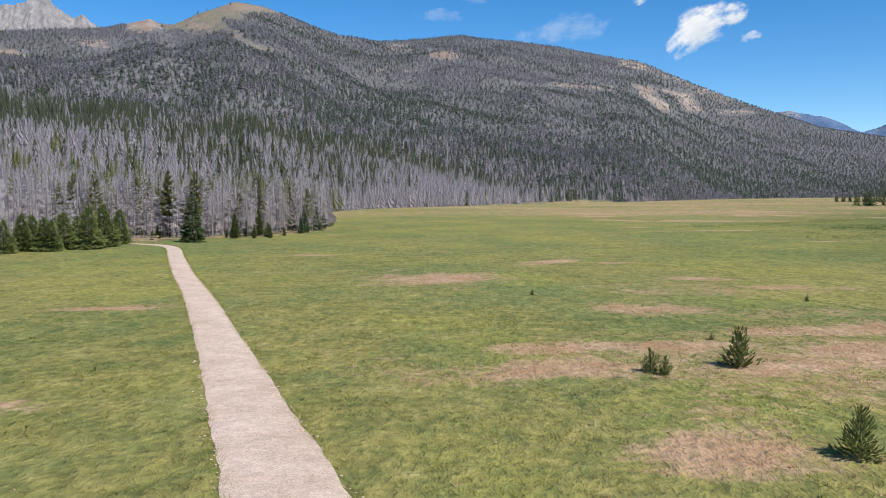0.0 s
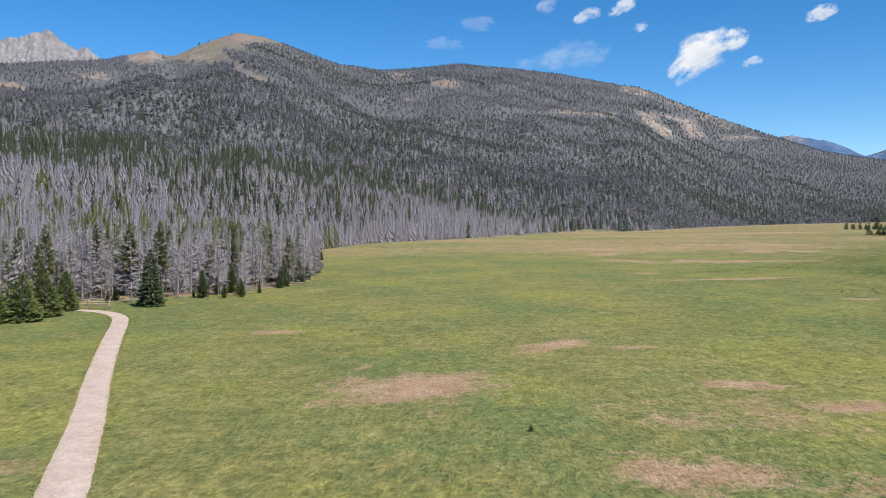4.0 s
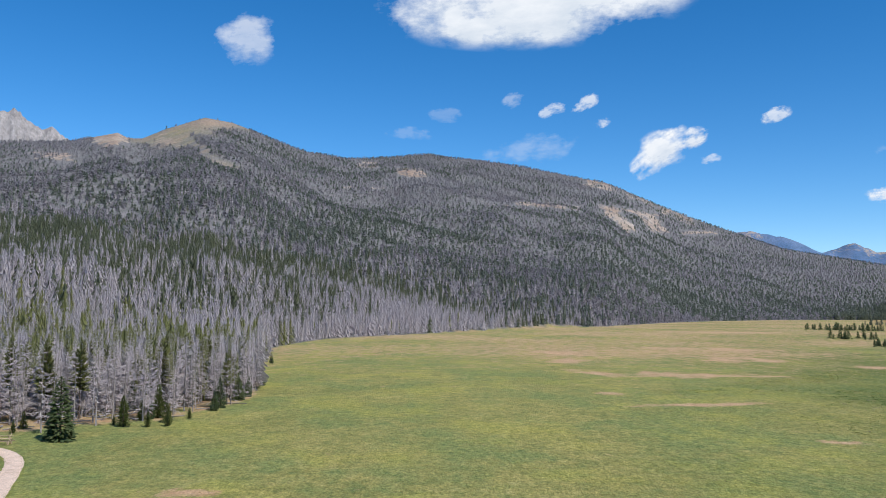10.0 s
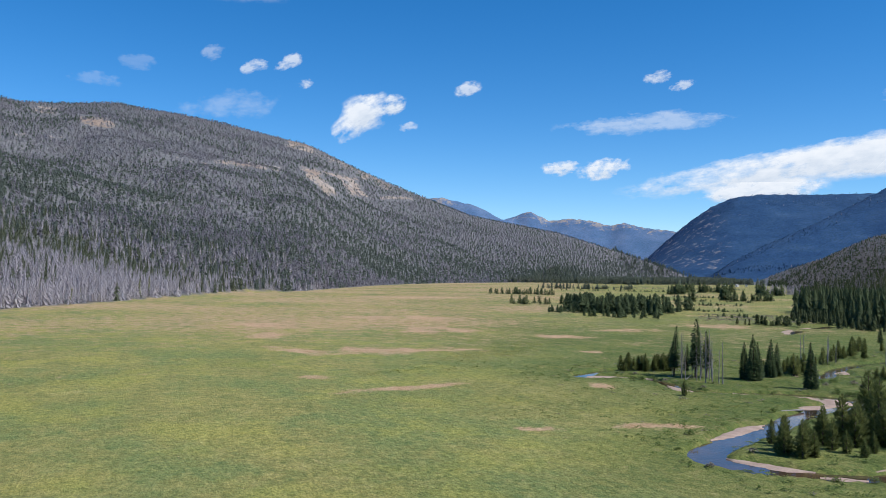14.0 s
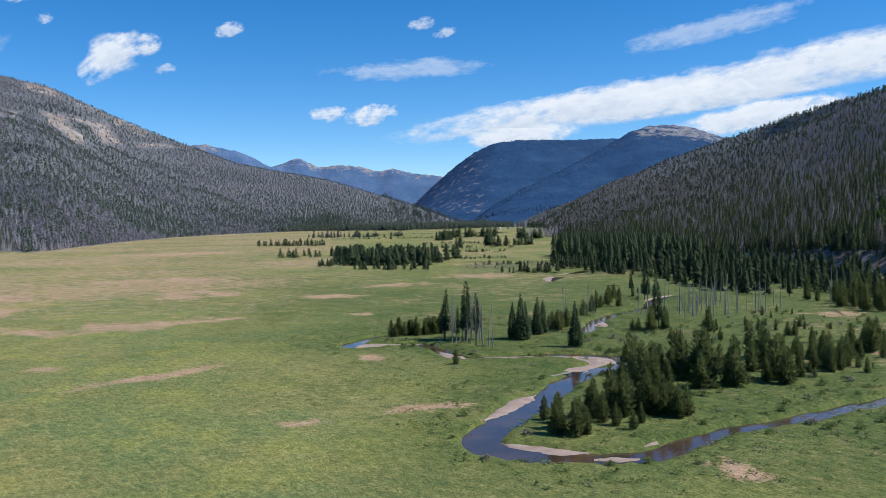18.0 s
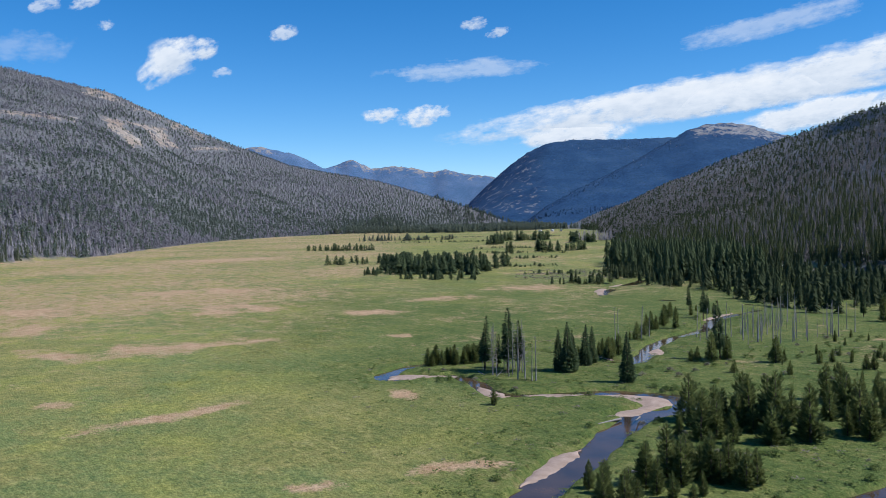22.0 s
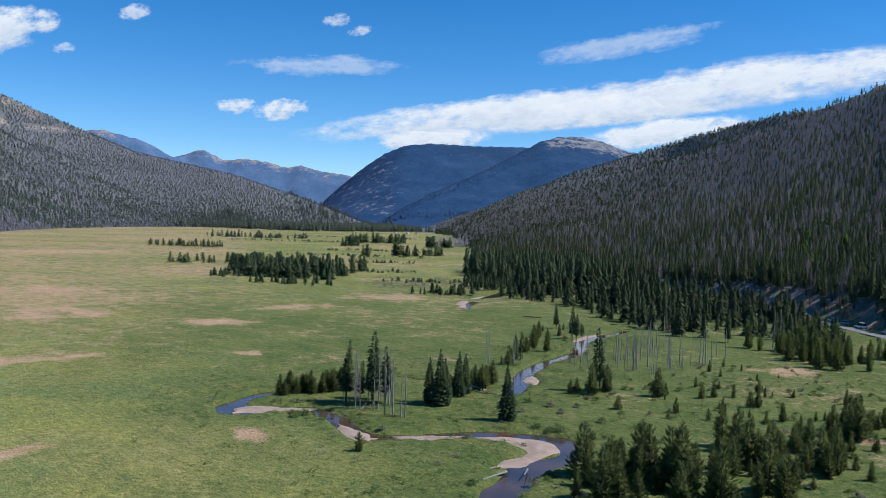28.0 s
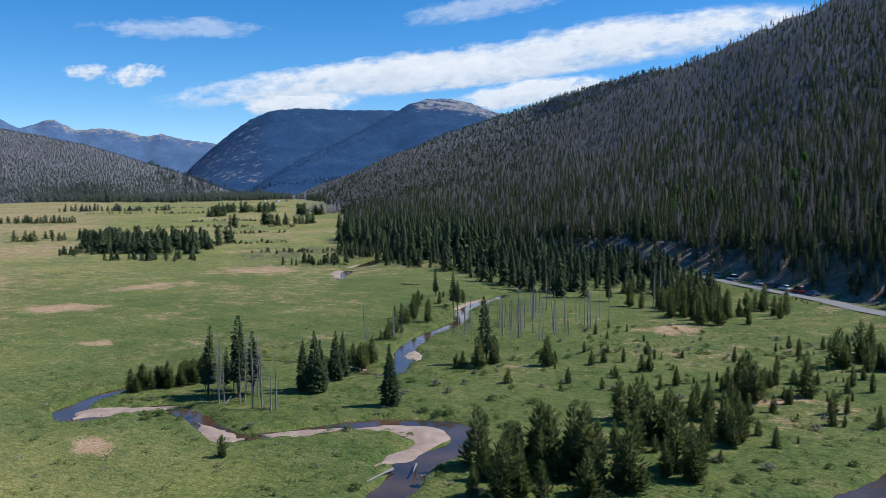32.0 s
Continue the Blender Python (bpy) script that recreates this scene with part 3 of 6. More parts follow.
def spread(lo, a, b, hi, step, grow, most):
    mid_ = np.arange(a, b + step / 2, step)
    up_, s, v = [], step, b
    while v < hi:
        s = min(s * grow, most)
        v += s
        up_.append(v)
    down, s, v = [], step, a
    while v > lo:
        s = min(s * grow, most)
        v -= s
        down.append(v)
    return np.array(down[::-1] + list(mid_) + up_)


def moist(x, y, from_river):
    """How lush and dark the turf is: most by the river and on its far side."""
    far_side = np.clip((x - 0.22 * y - 20) / 70, 0, 1) * np.clip((520 - y) / 260, 0.25, 1)
    return np.clip(np.maximum(far_side, np.clip(1 - from_river / 22, 0, 1)) + wobble(x, y, 18, 14) * 0.2, 0, 1)


def build_ground():
    xs = np.concatenate([np.arange(-2600, -1800, 50), spread(-1800, -58, 172, 3600, 1.1, 1.075, 25), np.arange(3650, 4500, 50)])
    ys = np.concatenate([np.arange(-1500, -300, 60), spread(-300, 10, 232, 4650, 1.1, 1.075, 25)])
    X, Y = (v.ravel() for v in np.meshgrid(xs, ys))
    z, left, right, end, far, peak, spur, back = land(X, Y)
    dr = np.minimum.reduce([away(X, Y, v) for v in [RIVER, RIVER_LOW] + BARS]) + wobble(X, Y, 3, 9) * 0.5
    bed = np.clip((dr + 0.6) / 1.3, 0, 1)
    z = np.where(dr < 30, z * np.clip(dr / 30, 0, 1), z) + (bed - 1) * 1.15
    rd = away(X, Y, ROAD)
    z = np.where(rd < 12, 1.6 + (z - 1.6) * np.clip((rd - 1) / 11, 0, 1), z)
    dry_ = np.zeros(len(X))
    for cx, cy, a, b, turn in DRY:
        c, s = math.cos(radians(turn)), math.sin(radians(turn))
        u, v = ((X - cx) * c + (Y - cy) * s) / a, (-(X - cx) * s + (Y - cy) * c) / b
        size = max(a, b)
        u, v = u + wobble(X, Y, size * 0.55, 41) * 0.45 + wobble(X, Y, size * 0.2, 42) * 0.22, v + wobble(X, Y, size * 0.5, 43) * 0.45 + wobble(X, Y, size * 0.22, 44) * 0.25
        dry_ = np.maximum(dry_, np.clip(1.32 - 0.70 * np.hypot(u, v), 0, 0.98))
    for cx, cy, a, b, turn in THIN:
        u, v = (X - cx) / a + wobble(X, Y, 5, 45) * 0.3, (Y - cy) / b + wobble(X, Y, 4, 46) * 0.3
        dry_ = np.maximum(dry_, np.clip(0.75 - 0.5 * np.hypot(u, v), 0, 0.42))
    streak = wobble(X + 0.4 * Y, Y * 1.3, 34, 3) * 0.5 + wobble(X - 0.3 * Y, Y * 1.2, 90, 4) * 0.5
    rr = np.hypot(X, Y)
    far_tan = np.clip((rr - 450) / 250, 0, 1) * np.clip((wobble(X + 0.5 * Y, Y * 2, 90, 15) + 0.35) * 0.8, 0, 0.45)
    dry_ = np.maximum(dry_, far_tan)
    field = np.clip((rr - 200) / 200, 0, 1) * np.clip((Y * 0.62 + 20 - X) / 80, 0, 1) * (0.50 + 0.22 * wobble(X + 0.5 * Y, Y * 1.2, 60, 16))
    dry_ = np.maximum(dry_, np.clip(field, 0, 0.62))
    dry_ = np.maximum(dry_, np.clip((X - 0.25 * Y - 62) / 30, 0, 1) * np.clip((dr - 6) / 14, 0, 1) * (X < 420) * np.clip(0.16 + 0.26 * wobble(X, Y, 16, 17), 0, 0.5))
    dry_ = np.maximum(dry_, np.clip((streak - 0.05) * 1.1, 0, 0.34) * np.clip((rr - 170) / 160, 0, 1))
    wood = np.zeros(len(X))
    for tab, cx, cy in ((WOODS_LEFT, 3, 28), (RIGHT[[0, 3]], 38, 76), (END[[0, 3]], 20, 50), (SPUR[[0, 3]], 20, 50), (BACK[[0, 3]], 38, 76), (FAR[[0, 3]], 20, 50)):
        b_, d_ = np.degrees(np.arctan2(X - cx, Y - cy)), np.hypot(X - cx, Y - cy)
        wood = np.maximum(wood, np.clip((d_ - np.interp(b_, tab[0], tab[1])) / 12 + 0.3, 0, 1))
    b_, d_ = np.degrees(np.arctan2(X - 3, Y - 28)), np.hypot(X - 3, Y - 28)
    over = d_ - np.interp(b_, WOODS_LEFT[0], WOODS_LEFT[1])
    near_edge = np.clip((over + 5) / 5, 0, 1) * np.clip((28 - over) / 12, 0, 1) * (d_ < 215)
    dry_ = np.maximum(dry_, near_edge * 0.62)
    wood *= 1 - 0.85 * near_edge
    b_, d_ = np.degrees(np.arctan2(X - 38, Y - 76)), np.hypot(X - 38, Y - 76)
    bank = np.clip((d_ - np.interp(b_, RIGHT[0], RIGHT[3]) + 4) / 4, 0, 1) * np.clip((np.interp(b_, WOODS_RIGHT[0], WOODS_RIGHT[1]) + 14 - d_) / 12, 0, 1) * (b_ > 50)
    dry_ = np.maximum(dry_, bank * 0.7)
    wood = np.maximum(wood * (1 - 0.8 * bank), bank * 0.32)
    stone = np.zeros(len(X))
    stone = np.maximum(stone, (peak[0] > left[0]) * (peak[0] > 50) * 1.0)
    stone = np.maximum(stone, (far[0] >= z - 6) * (far[0] > 50) * np.clip((far[1] - 0.80) * 3.0, 0, 0.6) * np.clip(np.abs(np.degrees(np.arctan2(X - 20, Y - 50)) - 24.4) - 1.2, 0, 1))
    b_ = np.degrees(np.arctan2(X - 20, Y - 50))
    flank = np.clip((42.6 - b_) / 3, 0, 1) * np.clip((end[1] - 0.05) * 2, 0, 0.37)
    stone = np.maximum(stone, (end[0] >= z - 6) * (end[0] > 50) * flank)
    stone = np.maximum(stone, (spur[0] >= z - 6) * (spur[0] > 50) * np.clip((spur[1] - 0.80) * 5, 0, 0.62) * np.clip((b_ - 49.2) / 1.2, 0, 1))
    az = np.degrees(np.arctan2(X - 3, Y - 28))
    up_angle = seen_up(X, Y, z)
    for a0, a1, e0, e1, k, slant, fall in SCARS:
        tilted = up_angle + fall * (az - (a0 + a1) / 2)
        lean = az + slant * (tilted - (e0 + e1) / 2)
        inside = np.clip(np.minimum(lean - a0, a1 - lean) / 0.4 + 0.5, 0, 1) * np.clip(np.minimum(tilted - e0, e1 - tilted) / 0.12 + 0.5, 0, 1) * (left[0] >= z - 6)
        stone = np.maximum(stone, inside * k)
    for a0, a1, k in CREST:
        stone = np.maximum(stone, (az > a0) * (az < a1) * (left[1] > 0.93) * (left[0] >= z - 6) * k)
    for a0, a1, e0, e1, slant in BALD:
        lean = az + slant * (up_angle - (e0 + e1) / 2) + wobble(X, Y, 40, 71) * 0.25
        inside = np.clip(np.minimum(lean - a0, a1 - lean) / 0.5 + 0.5, 0, 1) * np.clip(np.minimum(up_angle - e0, e1 - up_angle) / 0.2 + 0.5, 0, 1) * (left[0] >= z - 6)
        wood *= 1 - 0.33 * inside
        dry_ = np.maximum(dry_, inside * (0.66 + 0.3 * wobble(X, Y, 60, 72)))
    damp_haze = moist(X, Y, dr)
    # On wooded hills this channel carries the painted haze and picks grey rock.
    damp_haze = np.where(wood > 0.5, np.maximum(np.maximum(np.maximum((end[0] >= z - 6) * 1.0, (spur[0] >= z - 6) * 1.0), (far[0] >= z - 6) * 0.5), (peak[0] >= z - 6) * 1.0), damp_haze)
    nx, ny = len(xs), len(ys)
    i = np.arange(nx * ny).reshape(ny, nx)
    quads = np.stack([i[:-1, :-1], i[:-1, 1:], i[1:, 1:], i[1:, :-1]], -1).reshape(-1, 4)
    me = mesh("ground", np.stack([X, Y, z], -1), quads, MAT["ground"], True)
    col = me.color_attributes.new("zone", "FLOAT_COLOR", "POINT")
    col.data.foreach_set("color", np.stack([dry_, wood, stone, damp_haze], -1).astype(np.float32).ravel())
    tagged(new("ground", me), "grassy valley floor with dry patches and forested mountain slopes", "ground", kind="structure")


build_ground()


def rocky_peak():
    """The granite peak behind the forested mountain, with its buttresses and gullies."""
    a_, r_ = (v.ravel() for v in np.meshgrid(np.radians(np.linspace(-34, -19.5, 190)), np.linspace(2640, 3420, 110)))
    x, y = 3 + r_ * np.sin(a_), 28 + r_ * np.cos(a_)
    z = land(x, y)[5][0]
    rise_ = np.clip((z - 150) / 200, 0, 1)
    z = z + 7 + rise_ * (np.abs(wobble(x * 1.0 + 0.3 * y, y * 0.4, 9, 81)) * 6 + wobble(x, y * 0.6, 5, 82) * 2.5 - 2)
    i = np.arange(190 * 110).reshape(110, 190)
    q = np.stack([i[:-1, :-1], i[:-1, 1:], i[1:, 1:], i[1:, :-1]], -1).reshape(-1, 4)[:, ::-1]
    m = Mat("granite", 0.95)
    n = m.noise(0.06, 8, 0.75, stretch=(1.0, 1.0, 0.4))
    m.color(m.ramp(n, [(0.3, (0.16, 0.148, 0.145)), (0.5, (0.29, 0.268, 0.258)), (0.7, (0.42, 0.39, 0.375))])).bump(n, 0.8, 6.0)
    tagged(new("rocky_peak", mesh("rocky_peak", np.stack([x, y, z], -1), q, m.m)), "jagged pale granite peak behind the forested mountain", "mountain", kind="structure")


rocky_peak()


def height(x, y):
    return land(np.asarray(x, float), np.asarray(y, float))[0]


def ribbon(name, line, mat, z, ragged=0.0, cols=7, crown=0.0, follow=False):
    """A strip along a line, with ragged edges."""
    d = np.gradient(line[:, :2], axis=0)
    d /= np.linalg.norm(d, axis=1)[:, None] + 1e-9
    side = np.stack([d[:, 1], -d[:, 0]], -1)
    w = line[:, 2]
    s = np.linspace(-1, 1, cols)
    jag = np.stack([wobble(line[:, 0] * 3, line[:, 1] * 3, 2.0, 3 + k) * ragged for k in (0, 1)], -1)
    rows = []
    for k, v in enumerate(s):
        wide = w + np.where(v < 0, jag[:, 0], jag[:, 1])
        xy = line[:, :2] + side * (v * wide)[:, None]
        zz = z + crown * (1 - v * v) + (height(xy[:, 0], xy[:, 1]) if follow else 0)
        rows.append(np.column_stack([xy, zz * np.ones(len(xy))]))
    V = np.stack(rows, 1).reshape(-1, 3)
    n = len(line)
    i = np.arange(n * cols).reshape(n, cols)
    q = np.stack([i[:-1, :-1], i[:-1, 1:], i[1:, 1:], i[1:, :-1]], -1).reshape(-1, 4)[:, ::-1]
    return new(name, mesh(name, V, q, mat, True))


tagged(ribbon("trail", TRAIL, MAT["gravel"], 0.03, 0.06, 9, 0.05, True), "pale gravel footpath across the meadow, ragged grassy edges", "path", kind="structure")
wide = lambda line: np.column_stack([line[:, :2], line[:, 2] + 0.6])
tagged(ribbon("water", np.vstack([wide(RIVER), wide(RIVER_LOW)[1:]]), MAT["water"], WATER_Z, 0, 5), "shallow brown meandering river reflecting the sky", "river", kind="structure")
for bar in BARS:
    bar = bar.copy()
    bar[:, 2] = bar[:, 2] * 1.15 * np.clip(np.sin(np.linspace(0, math.pi, len(bar))) * 2.2, 0.1, 1) * (1 + 0.18 * wobble(bar[:, 0], bar[:, 1], 2.2, 51))
    tagged(ribbon("sandbar", bar, MAT["sand"], WATER_Z - 0.06, 0.4, 9, 0.10 + 0.06 * bar[:, 2].max()), "pinkish tan gravel bar beside the river", "sandbar", "sandbars along the river")
tagged(ribbon("road", ROAD, MAT["asphalt"], 1.66, 0.1, 5, 0.05), "grey asphalt road along the foot of the slope", "road", kind="structure")


# ---------------- trees as geometry ----------------
def blade(root, az, length, lift, droop, width):
    """A bent, folded bough: five points, four triangles."""
    c, s = math.cos(az), math.sin(az)
    out, side = np.array([c, s, 0]), np.array([-s, c, 0])
    m_ = root + out * length * 0.55 + np.array([0, 0, lift * length * 0.55])
    tip = root + out * length + np.array([0, 0, (lift - droop) * length])
    sag = np.array([0, 0, -0.75 * width])
    return [root, m_ + side * width + sag, m_ - side * width + sag, m_ + np.array([0, 0, 0.12 * width]), tip]


BLADE = np.array([(0, 1, 3), (0, 3, 2), (1, 4, 3), (3, 4, 2)])


def gather(chunks, faces):
    n = len(chunks[0])
    V = np.vstack(chunks)
    F = (faces[None] + (np.arange(len(chunks)) * n)[:, None, None]).reshape(-1, 3)
    return V, F


def pole(h, r0, r1, sides=6, bend=0.0, rings=4, r=None):
    """A tapered trunk."""
    rr = r or rng
    bx, by = rr.normal(0, bend, 2)
    V, F = [], []
    for k in range(rings + 1):
        t = k / rings
        rad = r0 + (r1 - r0) * t + (0.35 * r0 if k == 0 else 0)
        for j in range(sides):
            a_ = 2 * math.pi * j / sides
            V.append((bx * t * t + rad * math.cos(a_), by * t * t + rad * math.sin(a_), h * t - (0.25 if k == 0 else 0)))
    for k in range(rings):
        for j in range(sides):
            a_, b_ = k * sides + j, k * sides + (j + 1) % sides
            F += [(a_, b_, b_ + sides), (a_, b_ + sides, a_ + sides)]
    return np.array(V, float), np.array(F)


def crown(seed, spread_, n=440, start=0.03, full=0.8, size=0.075, lift=(-0.15, 0.5), droop=0.25, width=0.3, whorls=13, jag=0.25):
    """A conifer's crown, one metre tall, of many small boughs in loose whorls, with gaps and an uneven outline."""
    r = np.random.default_rng(seed)
    out = []
    lean = r.uniform(0, 6.28)
    for i in range(n):
        u = (i + r.uniform(0, 1)) / n
        t = min(1 - (1 - u) ** 0.62, 0.985)
        az = r.uniform(0, 6.28)
        wave = 0.80 + 0.30 * abs(math.sin(t * whorls * math.pi)) + jag * 0.5 * math.sin(2 * az + 7 * t + lean) + r.uniform(-jag, jag) * 0.6
        reach = spread_ * (1 - t) ** full * (0.78 + 0.22 * min(1, 5 * t)) * wave + 0.006
        L = min(0.8 * reach + 0.008, size * (1.9 - 0.9 * t) * r.uniform(0.7, 1.2))
        inner = max(reach - L, 0) * math.sqrt(r.uniform(0.2, 1.0))
        k = lift[0] + (lift[1] - lift[0]) * t + r.uniform(-0.25, 0.25)
        z = start + (1 - start) * t - 0.25 * L * max(k, 0)
        root = np.array([inner * math.cos(az), inner * math.sin(az), z])
        out.append(blade(root, az + r.uniform(-0.6, 0.6), L, k, droop, width * L * r.uniform(0.7, 1.2)))
    for q in range(5):
        out.append(blade(np.array([0, 0, 0.93]), q * 1.26, 0.02, 3.0, 0, 0.008))
    return gather(out, BLADE)


def dead_crown(seed, h=1.0, spread_=0.13, count=60, start=0.15, twigs=3):
    r = np.random.default_rng(seed)
    out = []
    for k in range(count):
        t = start + (1 - start) * (k + r.uniform(0, 1)) / count
        az = r.uniform(0, 2 * math.pi)
        L = spread_ * h * ((1 - t) * 0.85 + 0.15) * r.uniform(0.5, 1.25) * (0.6 + 0.4 * min(1, (t - start) * 6))
        lift = r.uniform(-0.35, 0.25)
        root = np.array([0, 0, h * t])
        out.append(blade(root, az, L, lift, 0.25, 0.0055 * h))
        for q in range(twigs):
            p = root + np.array([math.cos(az), math.sin(az), lift]) * L * r.uniform(0.3, 0.9)
            out.append(blade(p, az + r.uniform(-1.2, 1.2), L * r.uniform(0.3, 0.6), r.uniform(-0.5, 0.3), 0.2, 0.0060 * h))
    return gather(out, BLADE)


def tree_meshes(kind, seeds):
    """Trunk and crown meshes, one metre tall, of several trees of a kind."""
    made = []
    for s in seeds:
        r = np.random.default_rng(s)
        if kind == "spruce":
            c = crown(s, r.uniform(0.20, 0.25), 900, 0.01, 0.72, 0.045, jag=0.3)
            mats = (MAT["bark"], MAT["spruce"])
            p = pole(0.97, 0.018, 0.002, r=r)
        elif kind == "cone":
            c = crown(s, r.uniform(0.16, 0.20), 700, 0.04, 0.8, 0.05)
            mats = (MAT["bark"], MAT["spruce"])
            p = pole(0.97, 0.016, 0.002, r=r)
        elif kind == "slim":
            c = crown(s, r.uniform(0.11, 0.14), 460, r.uniform(0.12, 0.28), 0.6, 0.045, jag=0.4, whorls=9)
            mats = (MAT["bark"], MAT["spruce"])
            p = pole(0.97, 0.013, 0.002, bend=0.01, r=r)
        elif kind == "pine":
            c = crown(s, r.uniform(0.20, 0.27), 480, 0.03, 0.52, 0.062, (0.3, 1.4), 0.0, 0.26, 7, 0.6)
            mats = (MAT["bark"], MAT["pine"])
            p = pole(0.95, 0.020, 0.003, r=r)
        elif kind == "bushy":
            c = crown(s, r.uniform(0.36, 0.44), 1100, 0.0, 0.55, 0.065, (0.0, 0.9), 0.15, 0.32, 6, 0.4)
            mats = (MAT["bark"], MAT["bushy"])
            p = pole(0.95, 0.022, 0.003, r=r)
        elif kind == "sapling":
            c = crown(s, r.uniform(0.34, 0.42), 420, 0.02, 0.50, 0.085, (0.4, 1.4), -0.1, 0.22, 4, 1.0)
            mats = (MAT["bark"], MAT["pine"])
            p = pole(0.92, 0.02, 0.004, r=r)
        elif kind == "lodgepole":
            c = crown(s, r.uniform(0.12, 0.15), 400, 0.34, 0.45, 0.05, (0.1, 1.0), 0.05, 0.22, 8, 0.45)
            mats = (MAT["bark"], MAT["olive"])
            p = pole(0.95, 0.012, 0.003, r=r)
        elif kind == "aspen":
            c = crown(s, r.uniform(0.17, 0.21), 340, 0.3, 0.4, 0.08, (0.0, 0.8), 0.1, 0.4, 5, 0.4)
            mats = (MAT["grey_wood"], MAT["aspen"])
            p = pole(0.9, 0.012, 0.003, r=r)
        elif kind == "dead":
            c = dead_crown(s, spread_=r.uniform(0.14, 0.20), count=54, twigs=4, start=0.09)
            mats = (MAT["grey_wood"], MAT["dead"])
            p = pole(1.0, 0.011, 0.0015, bend=0.015, r=r)
        elif kind == "grey":
            c = dead_crown(s, spread_=r.uniform(0.09, 0.13), count=40, twigs=4, start=0.16)
            mats = (MAT["grey_wood"], MAT["slope_dead"])
            p = pole(1.0, 0.011, 0.0015, bend=0.015, r=r)
        else:
            c = dead_crown(s, spread_=0.045, count=14, start=0.3, twigs=0)
            mats = (MAT["grey_wood"], MAT["grey_wood"])
            p = pole(r.uniform(0.92, 1.0), 0.016, 0.005, bend=0.02, r=r)
        made.append((mesh("trunk", *p, mats[0], True), mesh("crown", *c, mats[1])))
    return made


STOCK = {k: tree_meshes(k, range(s, s + n)) for k, s, n in (("spruce", 10, 4), ("cone", 16, 3), ("slim", 20, 5), ("pine", 30, 7), ("dead", 40, 6), ("grey", 240, 4), ("snag", 50, 4), ("lodgepole", 60, 4), ("bushy", 35, 4), ("sapling", 180, 4), ("aspen", 66, 2))}
WORDS = {"grey": ("dead_conifer", "slender grey dead conifer by the river", "tree"), "spruce": ("spruce_tree", "dark green spruce with boughs down to the grass", "tree"), "cone": ("spruce_tree", "pointed dark green spruce beside the river", "tree"), "slim": ("spruce_tree", "tall narrow dark green spruce by the river", "tree"),
         "sapling": ("pine_sapling", "small green pine sapling standing in dry grass", "tree"), "bushy": ("conifer_tree", "broad bushy green conifer at the forest edge", "tree"), "pine": ("pine_tree", "bushy young green lodgepole pine in the meadow", "tree"), "lodgepole": ("lodgepole_pine", "tall olive-green pine with a bare lower trunk", "tree"), "aspen": ("aspen_tree", "bright green aspen on the dark hillside", "tree"), "dead": ("dead_tree", "dead grey beetle-killed pine with bare twigs", "tree"), "snag": ("snag", "bare grey standing dead trunk with short stubs", "dead tree")}
def stub(length):
    """A short broken branch that starts at the trunk's middle."""
    V, F = pole(length, 0.005, 0.001, 4, 0.01, 2)
    return mesh("branch", np.column_stack([V[:, :2], np.maximum(V[:, 2], 0)]), F, MAT["grey_wood"])


STUBS = [stub(L_) for L_ in (0.035, 0.055, 0.08)]
count = 0


def plant(kind, x, y, h, group="", label="", fat=1.0):
    global count
    count += 1
    r = np.random.default_rng(count)
    trunk, crown = STOCK[kind][int(r.integers(len(STOCK[kind])))]
    name, words, cat = WORDS[kind]
    if kind in ("pine", "bushy") and h < 2.6:
        name, words = "pine_sapling", "small green pine sapling in the meadow grass"
    root = new(name)
    root.empty_display_size = 0.3
    root.location = (x, y, float(height(np.array([x]), np.array([y]))[0]))
    root.rotation_euler = (r.normal(0, 0.02), r.normal(0, 0.02), r.uniform(0, 6.28))
    root.scale = (h * fat, h * fat, h)
    tagged(root, label or words, cat, group)
    part("trunk", trunk, root)
    if kind == "snag":
        for k_ in range(7):
            b_ = part("branch", STUBS[k_ % 3], root)
            b_.location, b_.rotation_euler = (0, 0, r.uniform(0.35, 0.95)), (0, r.uniform(0.9, 1.7), r.uniform(0, 6.28))
    else:
        part("crown", crown, root)
    return root


SPRUCES = [(124, 193, 10.1), (126, 188, 11.8), (129, 188, 9.3), (128, 194, 6.3), (129, 192, 8.0), (136, 184, 7.4), (136, 181, 9.1), (138, 182, 7.4), (144, 185, 7.7), (147, 186, 7.0), (171, 172, 11.5), (244, 242, 7.5), (229, 224, 9.0), (264, 194, 7.8), (227, 221, 7.0)]
RIVER_PINES = [(118, 205, 3.8), (120, 205, 4.4), (121, 204, 3.3), (123, 204, 3.7), (124, 204, 4.2), (126, 203, 3.1), (127, 203, 4.0), (129, 203, 3.6), (130, 203, 4.3), (154, 188, 4.8), (156, 189, 4.3), (157, 190, 3.8), (159, 190, 4.8), (146, 191, 3.3), (167, 171, 6.2), (172, 171, 5.4), (164, 174, 2.8), (166, 174, 3.0), (176, 162, 5.8), (160, 160, 2.6), (182, 156, 2.7), (185, 155, 2.8), (182, 146, 3.2), (183, 145, 3.4), (198, 145, 1.7), (106, 166, 2.8)]
